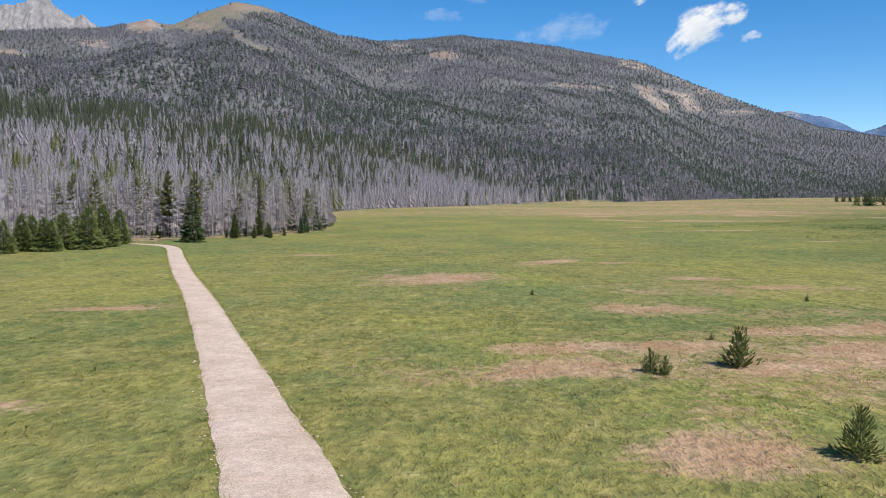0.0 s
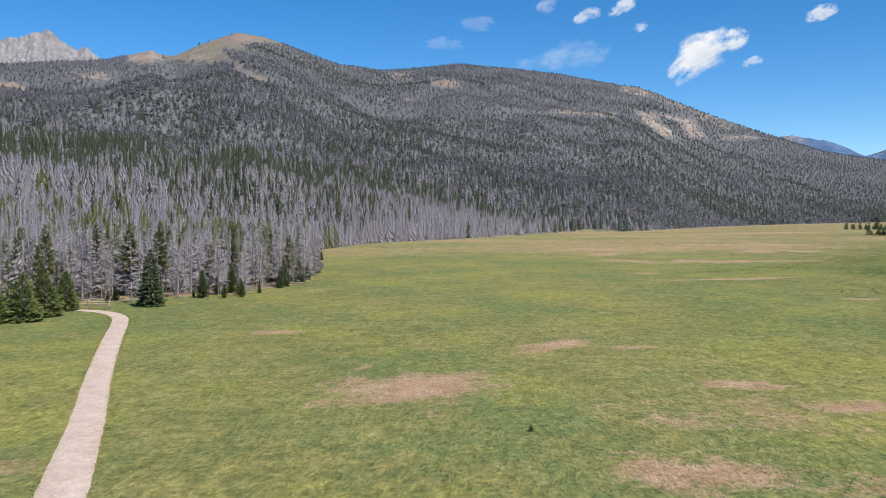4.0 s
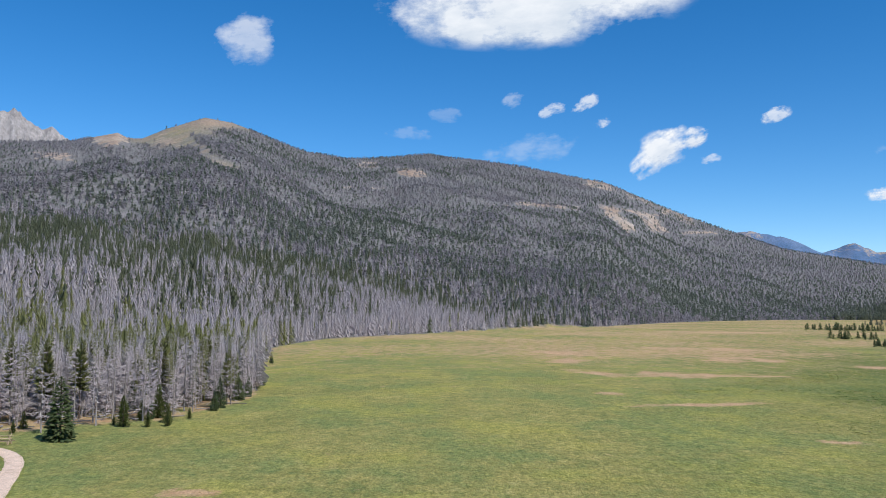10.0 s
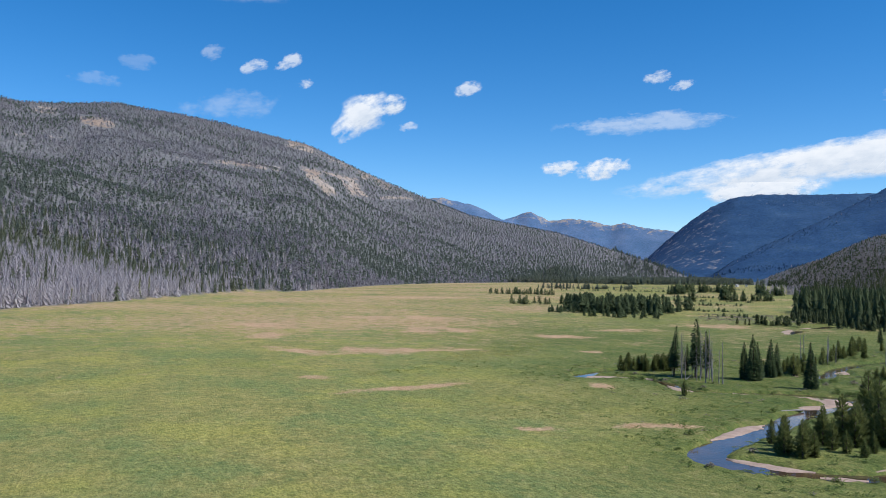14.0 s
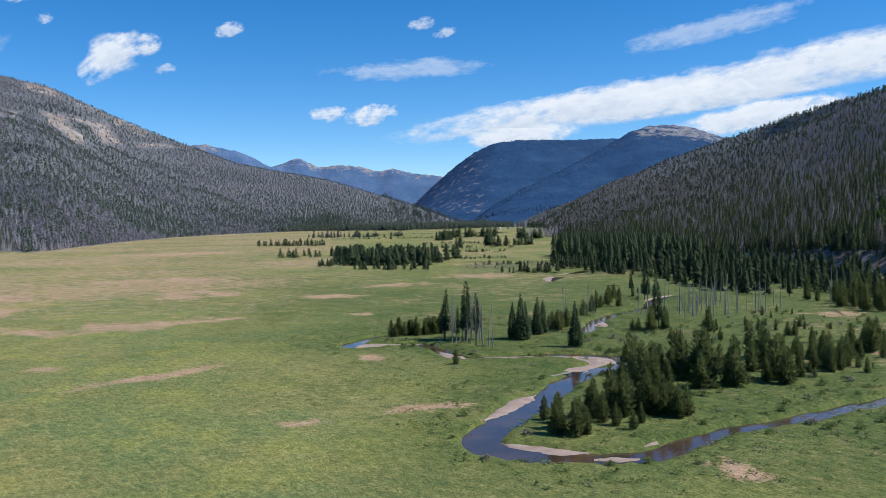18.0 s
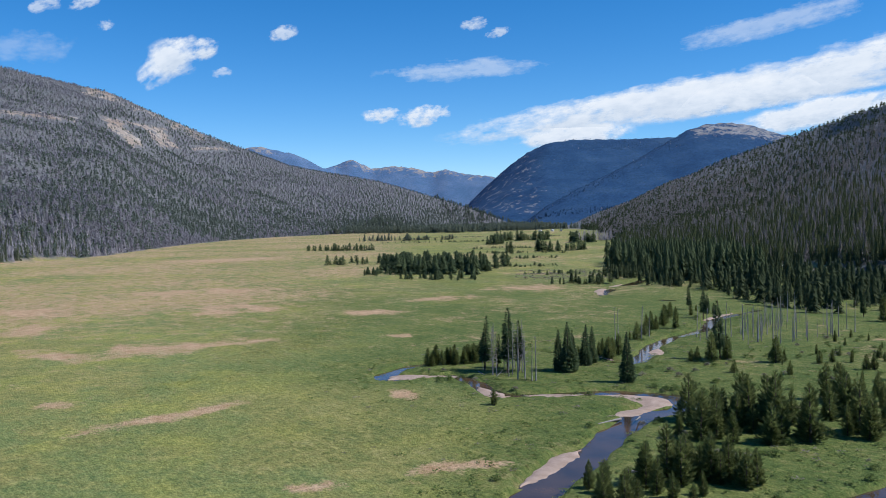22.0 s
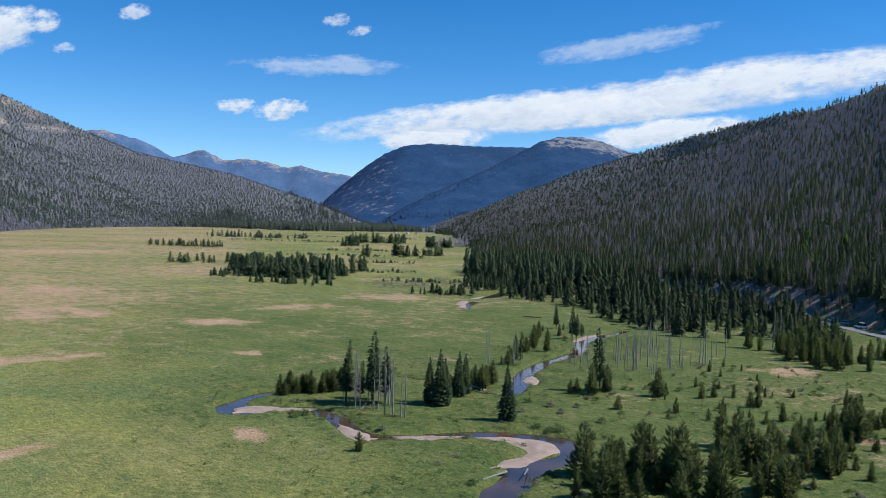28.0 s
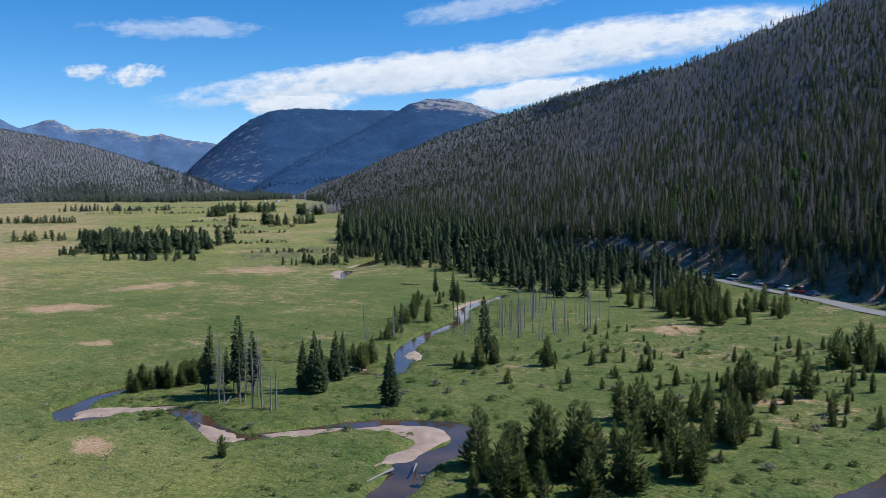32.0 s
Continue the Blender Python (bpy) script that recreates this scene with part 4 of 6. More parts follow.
GROVE_PINES = [(88, 124.5, 3.7), (86, 120, 5.2), (84, 118, 5.4), (85, 116, 5.3), (87, 116, 3.8), (94, 122, 4.4), (88, 122, 3.9), (97, 121, 7.5), (97, 119, 6.5), (99, 123, 3.5), (101, 118, 6.4), (103, 117, 5.7), (102, 114, 5.0), (104, 114, 4.7), (115, 131, 7.9), (126, 136, 5.6), (130, 135, 6.1), (128, 130, 6.3), (123, 124, 6.1), (125, 121, 8.8), (126, 122, 4.1), (139, 127, 5.7), (144, 126, 6.2), (144, 125, 5.6), (133, 117, 6.5), (140, 119, 4.8), (132, 120, 4.9), (148, 118, 5.5), (151, 118, 5.8), (117, 130, 6.0)]
GROVE_MORE = [(122, 139, 8.0), (124, 136, 6.3), (128, 134, 8.3), (127, 132, 8.3), (127, 129, 8.6), (126, 127, 9.6), (150, 132, 7.3), (151, 135, 6.8), (143, 127, 7.5), (135, 120, 8.2), (114, 134, 4.0), (158, 125, 5.9), (151, 120, 7.0), (172, 127, 5.7), (179, 127, 6.6), (172, 123, 7.1), (159, 121, 5.0), (183, 125, 3.8), (160, 128, 3.9), (148, 121, 4.3), (168, 119, 3.0), (155, 117, 2.4)]
SNAGS = [(124, 178, 7.5), (125, 178, 8.8), (124, 180, 9.1), (175, 207, 8.8), (177, 208, 7.7), (179, 202, 8.6), (181, 204, 7.3), (185, 205, 5.4), (190, 193, 6.6), (193, 193, 5.7), (205, 192, 8.3), (207, 192, 7.6), (204, 188, 7.5), (211, 189, 8.3), (205, 183, 9.7), (209, 180, 9.4), (219, 183, 7.0), (220, 178, 8.3), (219, 176, 9.3), (220, 175, 7.9), (263, 178, 11.6), (263, 180, 10.8), (123, 181, 8.1)]
EDGE = [(-59, 117, 5.3), (-59, 112, 4.6), (-56, 117, 4.8), (-55, 121, 5.4), (-55, 125, 4.8), (-52, 122, 6.3), (-52, 128, 6.5), (-53, 136, 5.7), (-45, 176, 4.9), (-40, 176, 7.5), (-35, 195, 6.2), (-35, 210, 8.2), (-32, 218, 7.5), (-30, 193, 4.9), (-33, 202, 7.5), (-32, 226, 5.7), (-43, 308, 3.4), (-59, 120, 5.1), (-55, 117, 4.4)]
plant("spruce", -42.9, 141.8, 8.6, label="broad dark green spruce standing alone at the forest edge", fat=1.45)
plant("cone", 137, 166, 9.6, label="tall dark green spruce standing alone beside the river bend", fat=1.15)
for k, (x, y, h) in enumerate(SPRUCES):
    plant("cone" if 5 <= k < 10 else "slim", x, y, h * 1.12, "spruces by the river", fat=1.12)
for x, y, h in RIVER_PINES:
    plant("pine", x, y, h, "young pines by the river", fat=1.25)
for x, y, h in GROVE_PINES + GROVE_MORE:
    plant("pine", x, y, h * 0.92, "pine grove inside the river bend", fat=1.15)
for x, y, h in SNAGS:
    plant("snag", x, y, h, "standing dead trunks by the river")
for k, (x, y, h) in enumerate(EDGE):
    if y < 140:
        plant("bushy", x, y, h, "bushy conifers beside the trail")
    else:
        plant("spruce", x, y, h, "spruces along the forest edge", fat=1.25)
for x, y, h in ((12, 36, 1.8), (8, 35, 1.0), (8.45, 34.5, 0.8), (11, 23.4, 1.5), (13, 43, 0.4), (25, 60, 0.5), (6, 64, 0.4)):
    plant("sapling", x, y, h, "pine saplings in the meadow")


# ---------------- forests ----------------
def spikes(seed, tiers, per, radius, start, droop=0.5, wide=0.5, rise_=1.5, taper=0.8):
    """A light tree: tiers of pointed boughs, one metre tall."""
    r = np.random.default_rng(seed)
    V = []
    for k in range(tiers):
        t = k / tiers
        z, rad = start + (1 - start) * t, radius * ((1 - t) ** taper * 0.95 + 0.05) * r.uniform(0.75, 1.22)
        top = min(1.0, z + (1 - start) / tiers * rise_)
        for j in range(per):
            az = 2 * math.pi * (j + r.uniform(-0.3, 0.3)) / per + k * 0.7
            L, w = rad * r.uniform(0.75, 1.2), math.pi / per * wide * 2
            zz = z - droop * rad * r.uniform(0.5, 1.2)
            V += [(0, 0, top), (L * math.cos(az - w) * 0.8, L * math.sin(az - w) * 0.8, zz + 0.3 * rad), (L * math.cos(az + w * 0.3), L * math.sin(az + w * 0.3), zz)]
    return np.array(V), np.arange(len(V)).reshape(-1, 3)


def thin_trunk(r=0.012, h=0.9):
    V = [(r * math.cos(a_), r * math.sin(a_), z) for z in (-0.03, h) for a_ in (0, 2.1, 4.2)]
    return np.array(V), np.array([(0, 1, 4), (0, 4, 3), (1, 2, 5), (1, 5, 4), (2, 0, 3), (2, 3, 5)])


def wood(name, label, variants, xyzh, mat, seed, fat=1.0, category="forest"):
    """Many trees joined into one mesh."""
    if not len(xyzh):
        return
    r = np.random.default_rng(seed)
    n = len(xyzh)
    pick = r.integers(len(variants), size=n)
    Vs, Fs, base_ = [], [], 0
    for k, (V, F) in enumerate(variants):
        p = xyzh[pick == k]
        if not len(p):
            continue
        a_ = r.uniform(0, 6.28, len(p))
        w = p[:, 3] * fat * r.uniform(0.8, 1.25, len(p))
        c, s = np.cos(a_) * w, np.sin(a_) * w
        lean = r.normal(0, 0.03, (len(p), 2)) * p[:, 3:4]
        x = V[None, :, 0] * c[:, None] - V[None, :, 1] * s[:, None] + p[:, :1] + V[None, :, 2] * lean[:, :1]
        y = V[None, :, 0] * s[:, None] + V[None, :, 1] * c[:, None] + p[:, 1:2] + V[None, :, 2] * lean[:, 1:]
        z = V[None, :, 2] * p[:, 3:4] + p[:, 2:3]
        Vs.append(np.stack([x, y, z], -1).reshape(-1, 3))
        Fs.append((F[None] + (np.arange(len(p)) * len(V))[:, None, None]).reshape(-1, 3) + base_)
        base_ += len(p) * len(V)
    tagged(new(name, mesh(name, np.vstack(Vs), np.vstack(Fs), mat)), label, category, kind="stuff")


def sown(tab, foot, cx, cy, a0, a1, u0, r_max, spacing, seed, r_min=0):
    """Jittered places on a range of hills between two bearings, sparser with distance."""
    r = np.random.default_rng(seed)
    out, rad = [], max(r_min, 60)
    while rad < r_max:
        sp = spacing(rad)
        n = max(1, int(radians(a1 - a0) * rad / sp))
        az = np.radians(a0 + (a1 - a0) * (np.arange(n) + r.uniform(0, 1, n)) / n)
        rr = rad + r.uniform(-1.1, 1.1, n) * sp
        out.append(np.stack([cx + rr * np.sin(az), cy + rr * np.cos(az)], -1))
        rad += sp
    p = np.vstack(out)
    az, rr = np.degrees(np.arctan2(p[:, 0] - cx, p[:, 1] - cy)), np.hypot(p[:, 0] - cx, p[:, 1] - cy)
    rf, rc = np.interp(az, foot[0], foot[1]), np.interp(az, tab[0], tab[2])
    return p[(rr > rf + u0 + 8 * r.uniform(-1, 1, len(rr))) & (rr < rc * 1.03)]


L0D = [spikes(160 + k, 24, 8, 0.17, 0.16, 0.45, 0.16, 0.9, 0.7) for k in range(5)]
L0L = [spikes(170 + k, 15, 8, 0.13, 0.18, 0.45, 0.32, 0.9, 0.6) for k in range(5)]
L1D = [spikes(60 + k, 12, 6, 0.175, 0.10, 0.5, 0.20, 0.9, 0.8) for k in range(4)]
L1L = [spikes(70 + k, 9, 6, 0.16, 0.08, 0.6, 0.42, 1.0) for k in range(4)]
L1D = [(np.vstack([V, thin_trunk()[0]]), np.vstack([F, thin_trunk()[1] + len(V)])) for V, F in L1D]
L0D, L0L = ([(np.vstack([V, thin_trunk()[0]]), np.vstack([F, thin_trunk()[1] + len(V)])) for V, F in k] for k in (L0D, L0L))
L1L = [(np.vstack([V, thin_trunk()[0]]), np.vstack([F, thin_trunk()[1] + len(V)])) for V, F in L1L]
L2D = [spikes(76 + k, 6, 5, 0.175, 0.06, 0.55, 0.40, 1.0) for k in range(4)]
LB = [spikes(96 + k, 8 + k % 3, 6, 0.17 + 0.02 * (k % 3), 0.08, 0.25, 0.6, 1.05, 0.3 + 0.1 * (k % 3)) for k in range(6)]
LG = [spikes(196 + k, 13, 5, 0.15 + 0.02 * (k % 3), 0.06, 0.35, 0.5, 2.0, 0.45 + 0.1 * (k % 3)) for k in range(6)]
L2 = [spikes(80 + k, 5, 5, 0.19, 0.05, 0.55, 0.5, 1.0) for k in range(4)]
L3 = [spikes(90 + k, 3, 4, 0.22, 0.02, 0.3, 0.6, 0.85) for k in range(4)]

L4 = [spikes(190 + k, 2, 4, 0.26, 0.02, 0.3, 0.6, 0.85) for k in range(4)]


def cover(name, tab, foot, green, cx, cy, a0, a1, u0, r_max, spacing, seed, live, tall, treeline):
    p = sown(tab, foot, cx, cy, a0, a1, u0, r_max, spacing, seed)
    r = np.random.default_rng(seed + 1)
    z = height(p[:, 0], p[:, 1])
    rr = np.hypot(p[:, 0] - cx, p[:, 1] - cy)
    az = np.degrees(np.arctan2(p[:, 0] - cx, p[:, 1] - cy))
    u = (rr - np.interp(az, tab[0], tab[3])) / (np.interp(az, tab[0], tab[2]) - np.interp(az, tab[0], tab[3]))
    keep = ((tab is not RIGHT) | (u < 0.997)) & (z < treeline + r.normal(0, 12, len(z))) & (away(p[:, 0], p[:, 1], ROAD) > 3) & (away(p[:, 0], p[:, 1], TRAIL) > 2)
    if tab is LEFT:
        angle = seen_up(p[:, 0], p[:, 1], z)
        for b0, b1, e0, e1, k, slant, fall in SCARS:
            tilted = angle + fall * (az - (b0 + b1) / 2)
            sway = az + wobble(p[:, 0], p[:, 1], 45, 12) * 0.2 + slant * (tilted - (e0 + e1) / 2)
            keep &= ~((sway > b0) & (sway < b1) & (tilted > e0 - 0.10) & (tilted < e1 + 0.03) & (r.uniform(0, 1, len(u)) < k * 1.1))
        for b0, b1, k in CREST:
            keep &= ~((az > b0) & (az < b1) & (u > 0.92) & (r.uniform(0, 1, len(u)) < k))
        for b0, b1, e0, e1, slant in BALD:
            sway = az + wobble(p[:, 0], p[:, 1], 40, 71) * 0.25 + slant * (angle - (e0 + e1) / 2)
            keep &= ~((sway > b0) & (sway < b1) & (angle > e0) & (angle < e1) & (r.uniform(0, 1, len(u)) < 0.96))
    if tab is END or tab is SPUR:
        keep &= (u > 0.86) | (u < 0.06)
    if tab is END:
        keep &= (az > 42.6) | (r.uniform(0, 1, len(u)) < 0.5 + 0.5 * wobble(p[:, 0], p[:, 1], 70, 73))
    if tab is SPUR:
        keep &= (az < 49.4) | (u < 0.86 + 0.05 * wobble(p[:, 0], p[:, 1], 60, 74))
    p, z, rr, az, u = p[keep], z[keep], rr[keep], az[keep], u[keep]
    h = tall * r.uniform(0.55, 1.2, len(z)) * (1.05 - (0.50 if tab is RIGHT else 0.30) * np.clip(u, 0, 1)) * np.where(rr < 280, 0.85, 1.0)
    if tab is RIGHT:
        h *= np.interp(u, (0.0, 0.25, 0.5), (1.1, 0.95, 0.85))
    if tab is LEFT:
        h *= np.interp(rr, (500, 1000, 1600), (1.0, 0.74, 0.58))
    patches = wobble(p[:, 0], p[:, 1], 60, 7) * 0.45 + wobble(p[:, 0], p[:, 1], 190, 8) * 0.65
    alive = r.uniform(0, 1, len(z)) < np.clip(live(u) + (np.clip(az - 62, 0, 20) * 0.012 if tab is RIGHT else np.clip(az - 8, 0, 10) * 0.018) + (0.35 if tab is RIGHT else 0.6) * patches, 0.04, 0.96)
    q = np.column_stack([p, z, h])
    front = rr - np.interp(az, foot[0], foot[1])
    if tab is LEFT:
        q[(rr < 215) & (front < 9), 3] *= 0.0
    reach = np.where((rr < 760) & (front < 45), np.minimum(rr, 390), rr)
    reach = reach * r.uniform(0.84, 1.16, len(reach))
    stand_ = q[:, 3] > 0
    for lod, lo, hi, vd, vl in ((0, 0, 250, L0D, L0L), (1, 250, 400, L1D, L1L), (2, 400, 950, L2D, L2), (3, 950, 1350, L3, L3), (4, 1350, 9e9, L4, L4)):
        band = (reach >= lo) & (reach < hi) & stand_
        # Left range's dead crowns beyond the third band take the haze-tinted colour.
        wood(name, "grey beetle-killed conifer forest on the mountain slope", vd, q[band & ~alive], MAT["slope_dead" if tab is RIGHT else "forest_dead" if lod < 3 and tab is LEFT else "hazy_dead"], seed + lod, 1.9 if lod > 2 else 1.2)
        # Living trees on the left range shift with distance towards the painted haze tint.
        tint_ = MAT["olive"] if tab is LEFT and lod < 2 else MAT["mid_live"] if tab is LEFT and lod == 2 else MAT["hazy_live"] if tab is LEFT else green
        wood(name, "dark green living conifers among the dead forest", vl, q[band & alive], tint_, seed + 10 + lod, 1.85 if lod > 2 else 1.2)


cover("forest", LEFT, WOODS_LEFT, MAT["forest_live"], 3, 28, -33, 37, 2, 2760, lambda r: np.interp(r, (300, 330, 700, 1300, 2700), (3.5, 3.7, 5.2, 6.4, 6.9)), 100, lambda u: 0.12 + 0.46 * np.clip(u * 6, 0, 1) * np.clip(1.35 - 1.2 * u, 0.3, 1), 12.5, 900)
cover("forest", RIGHT, WOODS_RIGHT, MAT["forest_dark"], 38, 76, 43, 85, 0, 2400, lambda r: 3.2 + max(0, r - 400) * 0.0036, 200, lambda u: 0.82 - 0.34 * np.clip(u * 2.5, 0, 1), 9.6, 900)
cover("forest", BACK, BACK[[0, 3]], MAT["forest_dark"], 38, 76, 49, 70, 300, 2560, lambda r: 9.0, 250, lambda u: 0.55 + 0 * u, 11.0, 900)
cover("forest", END, END[[0, 3]], MAT["hazy_wood"], 20, 50, 34, 54, 2, 4350, lambda r: 13.0, 300, lambda u: 3.0 + 0 * u, 6.5, 400)
cover("forest", SPUR, SPUR[[0, 3]], MAT["hazy_wood"], 20, 50, 39, 62, 2, 3900, lambda r: 12.5, 350, lambda u: 3.0 + 0 * u, 6.5, 400)


def scatter(name, poly, n, h0, h1, fat, seed, label, live=True):
    """Trees strewn over a quadrangle, joined."""
    r = np.random.default_rng(seed)
    a_, b_, c_, d_ = (np.array(v, float) for v in poly)
    s, t = r.uniform(0, 1, (2, n, 1))
    p = (a_ * (1 - s) + b_ * s) * (1 - t) + (d_ * (1 - s) + c_ * s) * t
    q = np.column_stack([p, height(p[:, 0], p[:, 1]), r.uniform(h0, h1, n)])
    q = q[(away(q[:, 0], q[:, 1], RIVER) > 1) & (away(q[:, 0], q[:, 1], ROAD) > 3)]
    # Groups beyond y = 1000 use needles with distance haze put into the colour.
    wood(name, label, L1D if not live else LG if p[:, 1].mean() < 560 else LB, q, MAT[("hazy_live" if p[:, 1].mean() > 1000 else "grove" if p[:, 1].mean() > 380 else "forest_dark") if live else "forest_dead"], seed, fat, "trees")


def clump(x, y, long, broad, turn, n, h0, h1, fat, label, kind="tree_group", live=True):
    """A loose clump of trees round a place."""
    c_, s_ = math.cos(radians(turn)), math.sin(radians(turn))
    corner = [(x + a_ * c_ - b_ * s_, y + a_ * s_ + b_ * c_) for a_, b_ in ((-long, -broad), (long, -broad), (long, broad), (-long, broad))]
    scatter(kind, corner, n, h0, h1, fat, 420 + int(x) + int(y), label, live)


scatter("tree_group", ((290, 530), (268, 470), (296, 434), (365, 490)), 150, 5, 12, 1.9, 400, "dark green conifer grove in the middle of the meadow")
clump(268, 425, 22, 9, -60, 26, 2.5, 5, 2.4, "small round conifers in front of the meadow grove")
clump(262, 480, 10, 12, -60, 14, 2.5, 5, 2.4, "small round conifers in front of the meadow grove")
clump(318, 575, 40, 8, -30, 30, 3, 8, 2.0, "conifers behind the meadow grove")
clump(412, 830, 34, 12, -50, 34, 4, 8, 2.0, "row of conifers across the far meadow")
clump(312, 605, 3, 3, 0, 2, 5, 6, 2.2, "lone round conifer on the meadow")
clump(625, 1105, 40, 22, -40, 26, 5, 11, 1.9, "clump of conifers on the far meadow")
clump(675, 1072, 40, 18, -30, 30, 3, 8, 2.6, "low bushy trees on the far meadow")
clump(612, 835, 10, 26, -40, 14, 7, 13, 1.7, "tall conifers on the far meadow")
clump(720, 920, 36, 20, -30, 44, 7, 14, 1.7, "clump of dark conifers on the far meadow")
clump(484, 642, 4, 4, 0, 3, 7, 11, 1.7, "lone conifers on the far meadow")
clump(522, 632, 12, 8, -40, 12, 6, 13, 1.7, "clump of conifers on the far meadow")
clump(548, 636, 18, 8, -20, 16, 4, 10, 1.9, "clump of conifers on the far meadow")
clump(708, 790, 14, 16, -20, 20, 7, 14, 1.7, "clump of conifers below the spur")
clump(764, 826, 26, 16, -40, 60, 10, 14, 1.1, "grey dead trees at the edge of the far meadow", "dead_group", False)
clump(396, 424, 8, 6, -50, 9, 4, 7, 1.6, "small conifers in front of the spruce spur")
clump(296, 350, 14, 7, -40, 26, 2, 5, 2.0, "young conifers along the far river bank")
scatter("tree_group", ((300, 300), (360, 320), (390, 400), (340, 385)), 190, 3, 7, 1.5, 403, "green conifers thick along the far river bank")
scatter("tree_group", ((258, 200), (322, 215), (400, 310), (310, 300)), 230, 4, 11, 1.35, 404, "green conifers between the river and the road")
scatter("tree_group", ((322, 200), (336, 202), (440, 345), (415, 345)), 130, 5, 11, 1.3, 416, "dark spruces crowding along the road")
scatter("tree_group", ((275, 165), (300, 175), (325, 205), (285, 205)), 60, 3, 9, 1.3, 405, "green conifers in front of the road")
r = np.random.default_rng(417)
b_ = r.uniform(56, 95, 460)
d_ = np.interp(b_, RIGHT[0], RIGHT[3]) + r.uniform(2, 30, 460)
x, y = 38 + d_ * np.sin(np.radians(b_)), 76 + d_ * np.cos(np.radians(b_))
ok = away(x, y, ROAD) > 2.5
wood("tree_group", "small dark spruces on the steep bank above the road", L0L, np.column_stack([x, y, height(x, y), r.uniform(2.5, 10, 460)])[ok], MAT["forest_dark"], 417, 1.3, "trees")
scatter("tree_group", ((330, 330), (372, 305), (480, 420), (425, 470)), 480, 9, 18, 1.05, 407, "tall dense dark spruces on the valley spur")
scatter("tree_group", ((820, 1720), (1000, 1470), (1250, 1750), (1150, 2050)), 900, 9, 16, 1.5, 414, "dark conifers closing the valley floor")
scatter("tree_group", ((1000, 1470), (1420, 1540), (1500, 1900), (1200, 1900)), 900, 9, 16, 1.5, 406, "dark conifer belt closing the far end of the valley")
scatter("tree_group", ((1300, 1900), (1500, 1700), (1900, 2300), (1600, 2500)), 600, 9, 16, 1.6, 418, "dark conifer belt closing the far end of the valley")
for x, y, a_, b_, turn, n in ((470, 640, 60, 12, -40, 60), (560, 720, 50, 14, -40, 60), (360, 480, 30, 10, -40, 40), (640, 960, 90, 16, -35, 90), (820, 1120, 110, 24, -35, 110), (430, 560, 30, 10, -30, 30), (340, 400, 30, 8, -30, 40)):
    clump(x, y, a_, b_, turn, n, 0.8, 2.6, 3.4, "low green scrub band on the far meadow", "scrub_band")


def strew(kind, poly, n, h0, h1, seed, group, label="", fat=1.0, clear=1.5):
    """Single trees strewn over a quadrangle."""
    r = np.random.default_rng(seed)
    a_, b_, c_, d_ = (np.array(v, float) for v in poly)
    for k in range(n):
        s_, t_ = r.uniform(0, 1, 2)
        x, y = (a_ * (1 - s_) + b_ * s_) * (1 - t_) + (d_ * (1 - s_) + c_ * s_) * t_
        h = h0 + (h1 - h0) * r.uniform(0, 1) ** 1.8
        if min(away(np.array([x]), np.array([y]), v)[0] for v in (RIVER, RIVER_LOW, ROAD)) > clear:
            plant(kind, x, y, h, group, label, fat)


strew("pine", ((236, 150), (268, 142), (296, 178), (252, 186)), 44, 4, 9, 500, "pines in front of the road")
strew("pine", ((262, 118), (271, 116), (312, 165), (300, 168)), 34, 1.2, 3.6, 501, "young pines along the road verge")
strew("pine", ((280, 141), (284, 138), (326, 189), (322, 192)), 50, 0.7, 2.4, 509, "young pines along the road verge", "", 1.3)
strew("pine", ((150, 112), (215, 85), (235, 130), (165, 150)), 110, 0.7, 3.8, 502, "saplings on the far bank", "small green pine sapling among meadow shrubs")
strew("pine", ((206, 96), (226, 84), (236, 104), (214, 114)), 26, 4, 8, 503, "pines near the road bend")
strew("pine", ((160, 150), (210, 140), (230, 175), (170, 170)), 24, 0.7, 3.0, 504, "saplings on the far bank", "small green pine sapling among meadow shrubs")
strew("pine", ((84, 114), (104, 112), (106, 122), (88, 124)), 22, 2.5, 5.5, 505, "pine grove inside the river bend", fat=1.15)
strew("pine", ((112, 126), (130, 119), (134, 134), (120, 138)), 20, 2.5, 6.0, 510, "pine grove inside the river bend", fat=1.15)
strew("pine", ((130, 117), (152, 116), (156, 128), (138, 130)), 18, 1.5, 5.0, 511, "pine grove inside the river bend", fat=1.15)
strew("pine", ((168, 118), (190, 110), (196, 126), (172, 130)), 14, 2, 6.5, 512, "pines near the road bend", fat=1.2)
strew("pine", ((203, 110), (216, 107), (223, 120), (206, 121)), 16, 4, 8, 515, "pines near the road bend")
strew("pine", ((150, 118), (180, 122), (182, 134), (156, 130)), 18, 2, 5, 516, "pine grove inside the river bend")
strew("pine", ((170, 200), (240, 225), (250, 250), (190, 215)), 26, 2, 6, 506, "pines on the upper river bank")
strew("snag", ((180, 178), (235, 172), (245, 205), (196, 200)), 58, 5, 9, 507, "standing dead trunks by the river")
strew("grey", ((121, 183), (130, 185), (131, 194), (122, 196)), 16, 7.5, 11, 508, "dead trees among the river spruces", "grey dead conifer standing among green spruces")
strew("pine", ((117, 206), (131, 204), (131, 201), (117.5, 202.5)), 18, 2.6, 4.6, 513, "young pines by the river", fat=1.2, clear=0.8)
